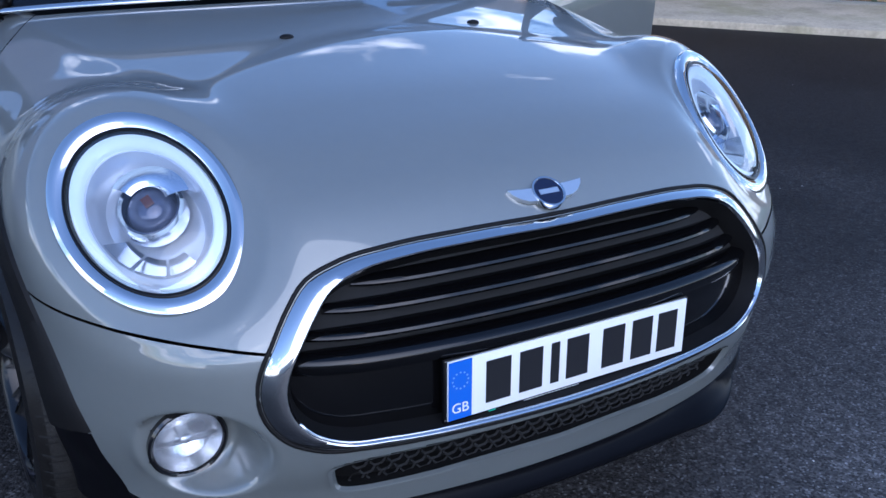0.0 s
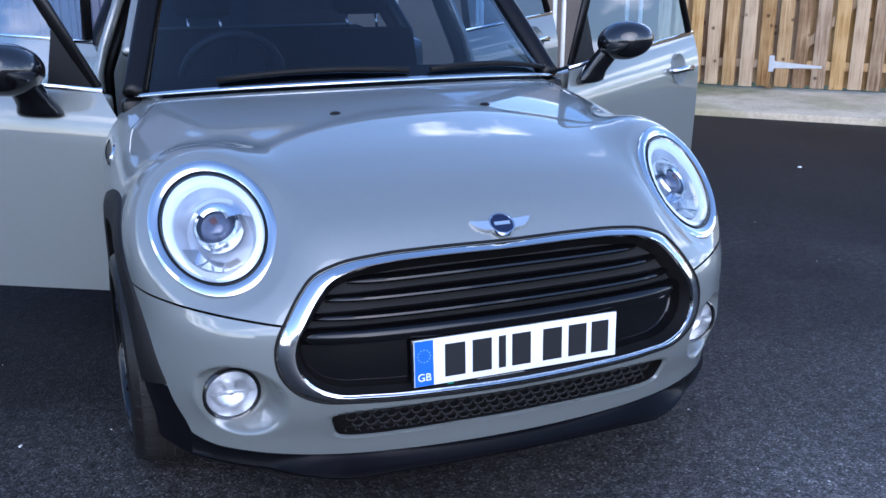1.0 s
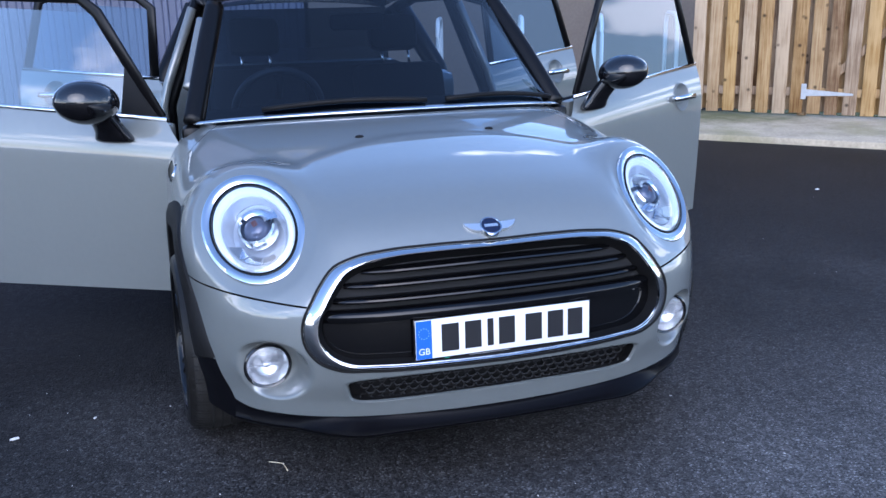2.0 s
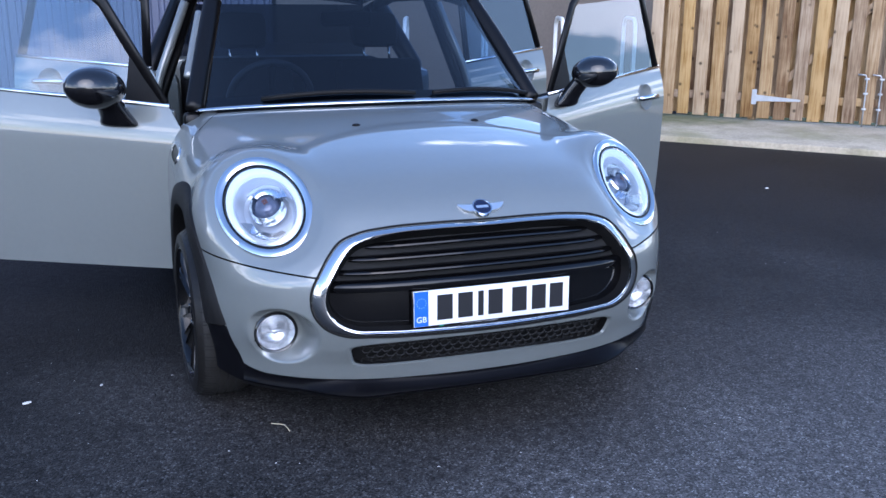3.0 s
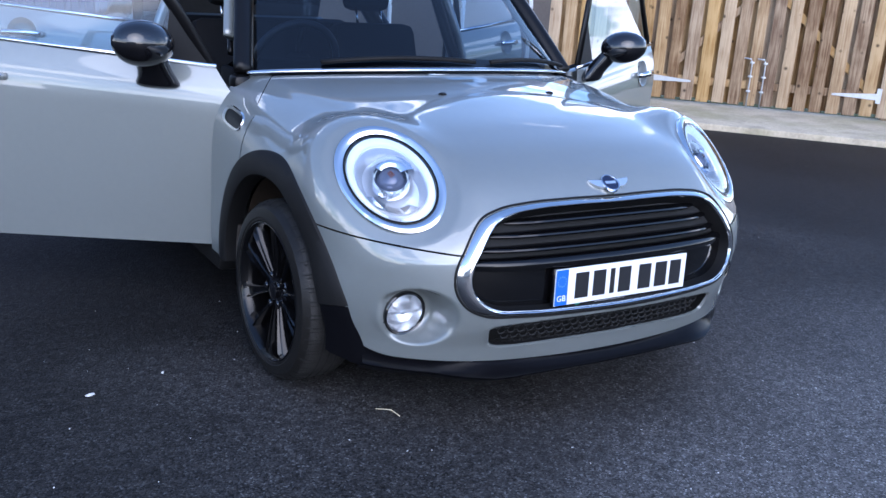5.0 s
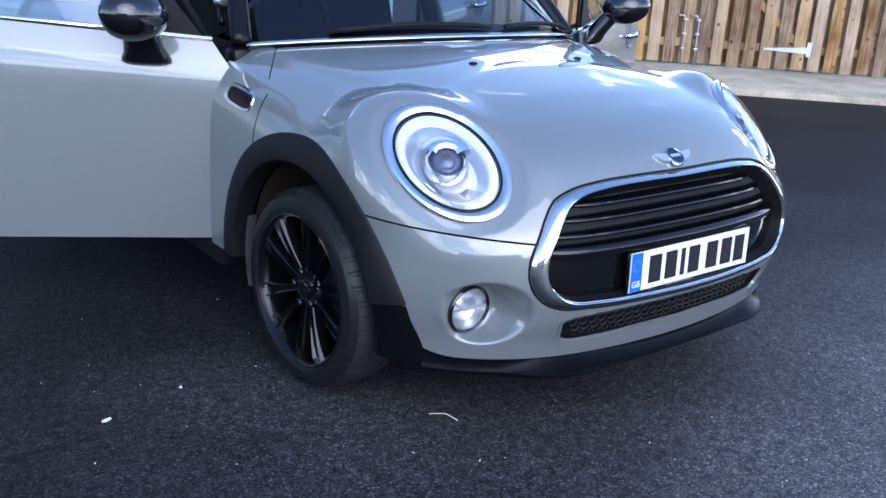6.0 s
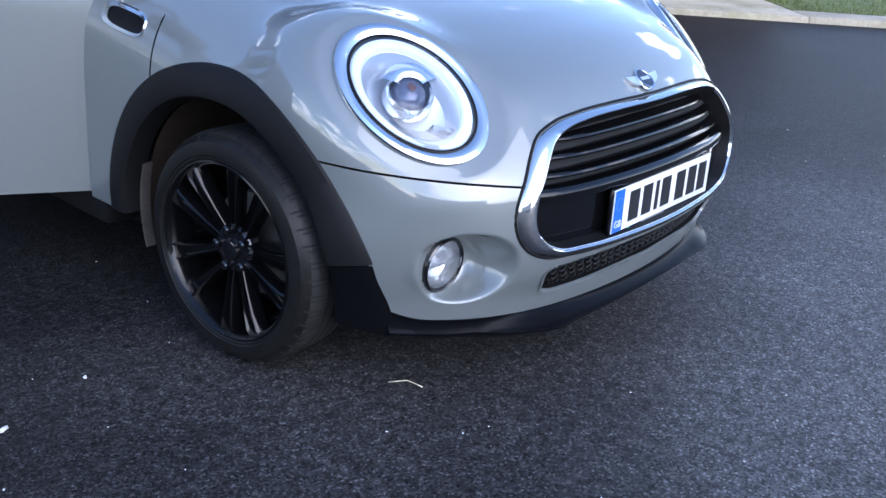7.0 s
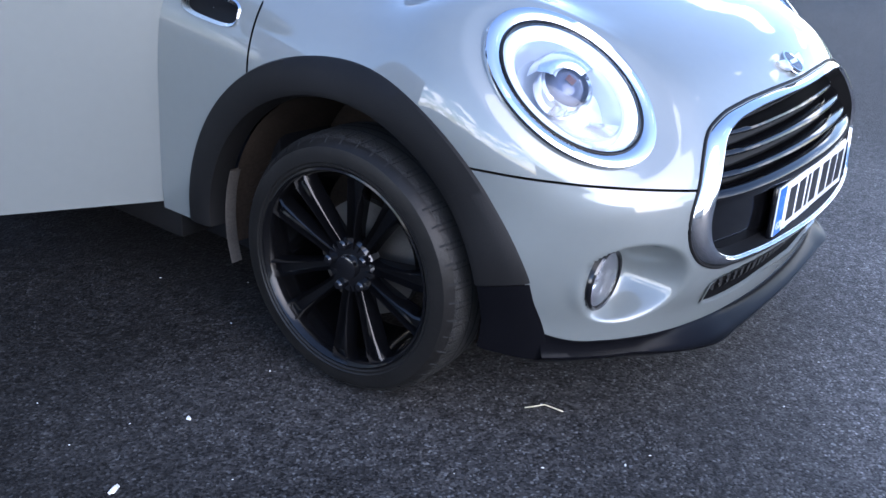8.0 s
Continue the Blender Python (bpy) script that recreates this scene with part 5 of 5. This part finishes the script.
for g, u0, u1 in ((gates[0], -0.28, 0.22), (gates[1], 2.21, 1.71)):
    d = 1 if u1 > u0 else -1
    bm = bmesh.new()
    lo_, hi_ = sorted((u0, u0 + d * 0.05))
    add_box(bm, (lo_, FN - 0.030, 0.24), (hi_, FN - 0.024, 0.40), 0.002)
    q = [bm.verts.new((u0 + d * a, FN - y, z)) for y in (0.031, 0.025) for a, z in ((0.045, 0.345), (0.045, 0.275), (0.50, 0.292), (0.50, 0.312))]
    for f in ((0, 1, 2, 3), (4, 5, 6, 7), (0, 1, 5, 4), (1, 2, 6, 5), (2, 3, 7, 6), (3, 0, 4, 7)):
        bm.faces.new([q[k] for k in f])
    m = Matrix((D, N, Vector((0, 0, 1)))).transposed().to_4x4(); m.translation = yard(0, 0, 0)
    bmesh.ops.transform(bm, matrix=m, verts=bm.verts)
    part("strap_hinge", bm, GALV, g, "galvanised tapered strap hinge", smooth=False)
for g, u in ((gates[0], 0.845), (gates[1], 0.985)):
    bolt = sweep("drop_bolt", [yard(u, FN - 0.045, z) for z in (0.07, 0.3, 0.56)] + [yard(u - 0.02, FN - 0.05, 0.60), yard(u - 0.09, FN - 0.05, 0.605)], 0.008, GALV, g, sides=8, label="galvanised drop bolt")
    for z in (0.24, 0.40, 0.55):
        yard_box("bolt_keeper", u - 0.022, u + 0.022, FN - 0.054, FN - 0.022, z, z + 0.02, GALV, bolt, 0.003)

# grass bank beyond the fence
# strip added behind the boards to keep the gap below them dark
tagged(yard_box("gap_strip", -1.0, 3.55, 1.752, 2.6, -0.1, 0.064, GRASS), "added unseen grass strip that darkens the gap under the fence", "grass", kind="structure")
tagged(yard_box("grass_bank", 3.6, 30, 0.402, 25, -0.1, 0.05, GRASS), "short rough green grass", "grass", kind="structure")
rng = np.random.default_rng(4)
verts, faces = [], []
for k in range(7000):
    u, n_ = rng.uniform(3.62, 9), 0.42 + rng.uniform(0, 1) ** 1.5 * 5
    p = yard(u, n_, 0.045); a = rng.uniform(0, math.pi); h = rng.uniform(0.02, 0.07)
    dx, dy = 0.006 * math.cos(a), 0.006 * math.sin(a)
    i = len(verts)
    verts += [(p.x - dx, p.y - dy, p.z), (p.x + dx, p.y + dy, p.z), (p.x + rng.normal(0, 0.02), p.y + rng.normal(0, 0.02), p.z + h)]
    faces.append((i, i + 1, i + 2))
tagged(mesh_ob("grass_blades", verts, faces, GRASS, smooth=False), "loose short grass blades", "grass", kind="stuff")

# ribbed metal building and brown wall behind the car
xs, prof = [], []
x = -14.0
while x < 0.9:
    for dx, dy in ((0.0, 0.0), (0.02, -0.03), (0.06, -0.03), (0.08, 0.0), (0.15, 0.0)):
        prof.append((x + dx, 9.0 + dy))
    x += 0.15
verts = [(px_, py_, z) for px_, py_ in prof for z in (0.0, 5.5)]
n_ = len(prof)
verts += [(prof[0][0], 9.5, 0), (prof[0][0], 9.5, 5.5), (prof[-1][0], 9.5, 0), (prof[-1][0], 9.5, 5.5)]
faces = [(2 * i, 2 * i + 2, 2 * i + 3, 2 * i + 1) for i in range(n_ - 1)]
faces += [(2 * n_, 0, 1, 2 * n_ + 1), (2 * n_ - 2, 2 * n_ + 2, 2 * n_ + 3, 2 * n_ - 1), (2 * n_ + 2, 2 * n_, 2 * n_ + 1, 2 * n_ + 3)]
tagged(mesh_ob("metal_building", verts, faces, CLADDING, smooth=False), "blue-grey ribbed metal building", "building", kind="structure")
tagged(box("brown_wall", (0.95, 9.0, 0), (7.0, 9.4, 3.4), BROWN), "plain brown wall", "wall", kind="structure")
# white tubular cycle stands
def cycle_stand(x, y, turn):
    pts = [(-0.36, 0, 0), (-0.36, 0, 0.90)] + [(-0.36 + 0.16 - 0.16 * math.cos(a), 0, 0.94 + 0.16 * math.sin(a)) for a in np.radians(np.linspace(0, 90, 8))] + [(0.36 - 0.16 + 0.16 * math.sin(a), 0, 0.94 + 0.16 * math.cos(a)) for a in np.radians(np.linspace(0, 90, 8))] + [(0.36, 0, 0.90), (0.36, 0, 0)]
    m = pose(x, y, 0, 0, 0, turn)
    ob = tagged(sweep("cycle_stand", [m @ Vector(p) for p in pts], 0.024, WHITE_TUBE, sides=12), "white tubular steel hoop cycle stand", "cycle stand", "row of cycle stands")
    return ob


for k in range(5):
    cycle_stand(2.2 + 0.95 * k, 7.7, 70)
# plain walls behind the camera
tagged(box("house_wall", (-20, -15, 0), (-4.5, -14.6, 2.8), PALE_WALL), "plain pale house wall", "wall", kind="structure")
tagged(box("yard_wall", (2.0, -15, 0), (16, -14.6, 1.8), PALE_WALL), "plain pale yard wall", "wall", kind="structure")

# ---- small things on the ground ----
tagged(sweep("straw", [(-0.645, 0.374, 0.004), (-0.622, 0.352, 0.008), (-0.606, 0.345, 0.006), (-0.600, 0.318, 0.004), (-0.598, 0.30, 0.003)], 0.0014, STRAW, sides=6), "thin dry pale straw on the tarmac", "straw")
def chip(x, y, r, turn):
    bm = bmesh.new()
    bmesh.ops.create_icosphere(bm, subdivisions=1, radius=1, matrix=pose(x, y, r * 0.22, 0, 0, turn) @ Matrix.Diagonal((r, r * 0.55, r * 0.3, 1)))
    for q in bm.verts:
        q.co += Vector((random.uniform(-1, 1), random.uniform(-1, 1), 0)) * r * 0.15
    return tagged(part("stone_chip", bm, STONE, None, smooth=False), "small white stone chip lying on tarmac", "stone chip", "stone chips")


chip(-1.419, 0.813, 0.016, 20), chip(-1.172, 0.896, 0.009, 60), chip(3.53, 3.10, 0.02, 10)
for k in range(90):
    chip(random.uniform(-2.6, 0.9), random.uniform(-1.0, 1.6), random.uniform(0.002, 0.0045), random.uniform(0, 180))
for k in range(40):
    chip(random.uniform(1.2, 4.6), random.uniform(-0.6, 3.6), random.uniform(0.002, 0.0045), random.uniform(0, 180))
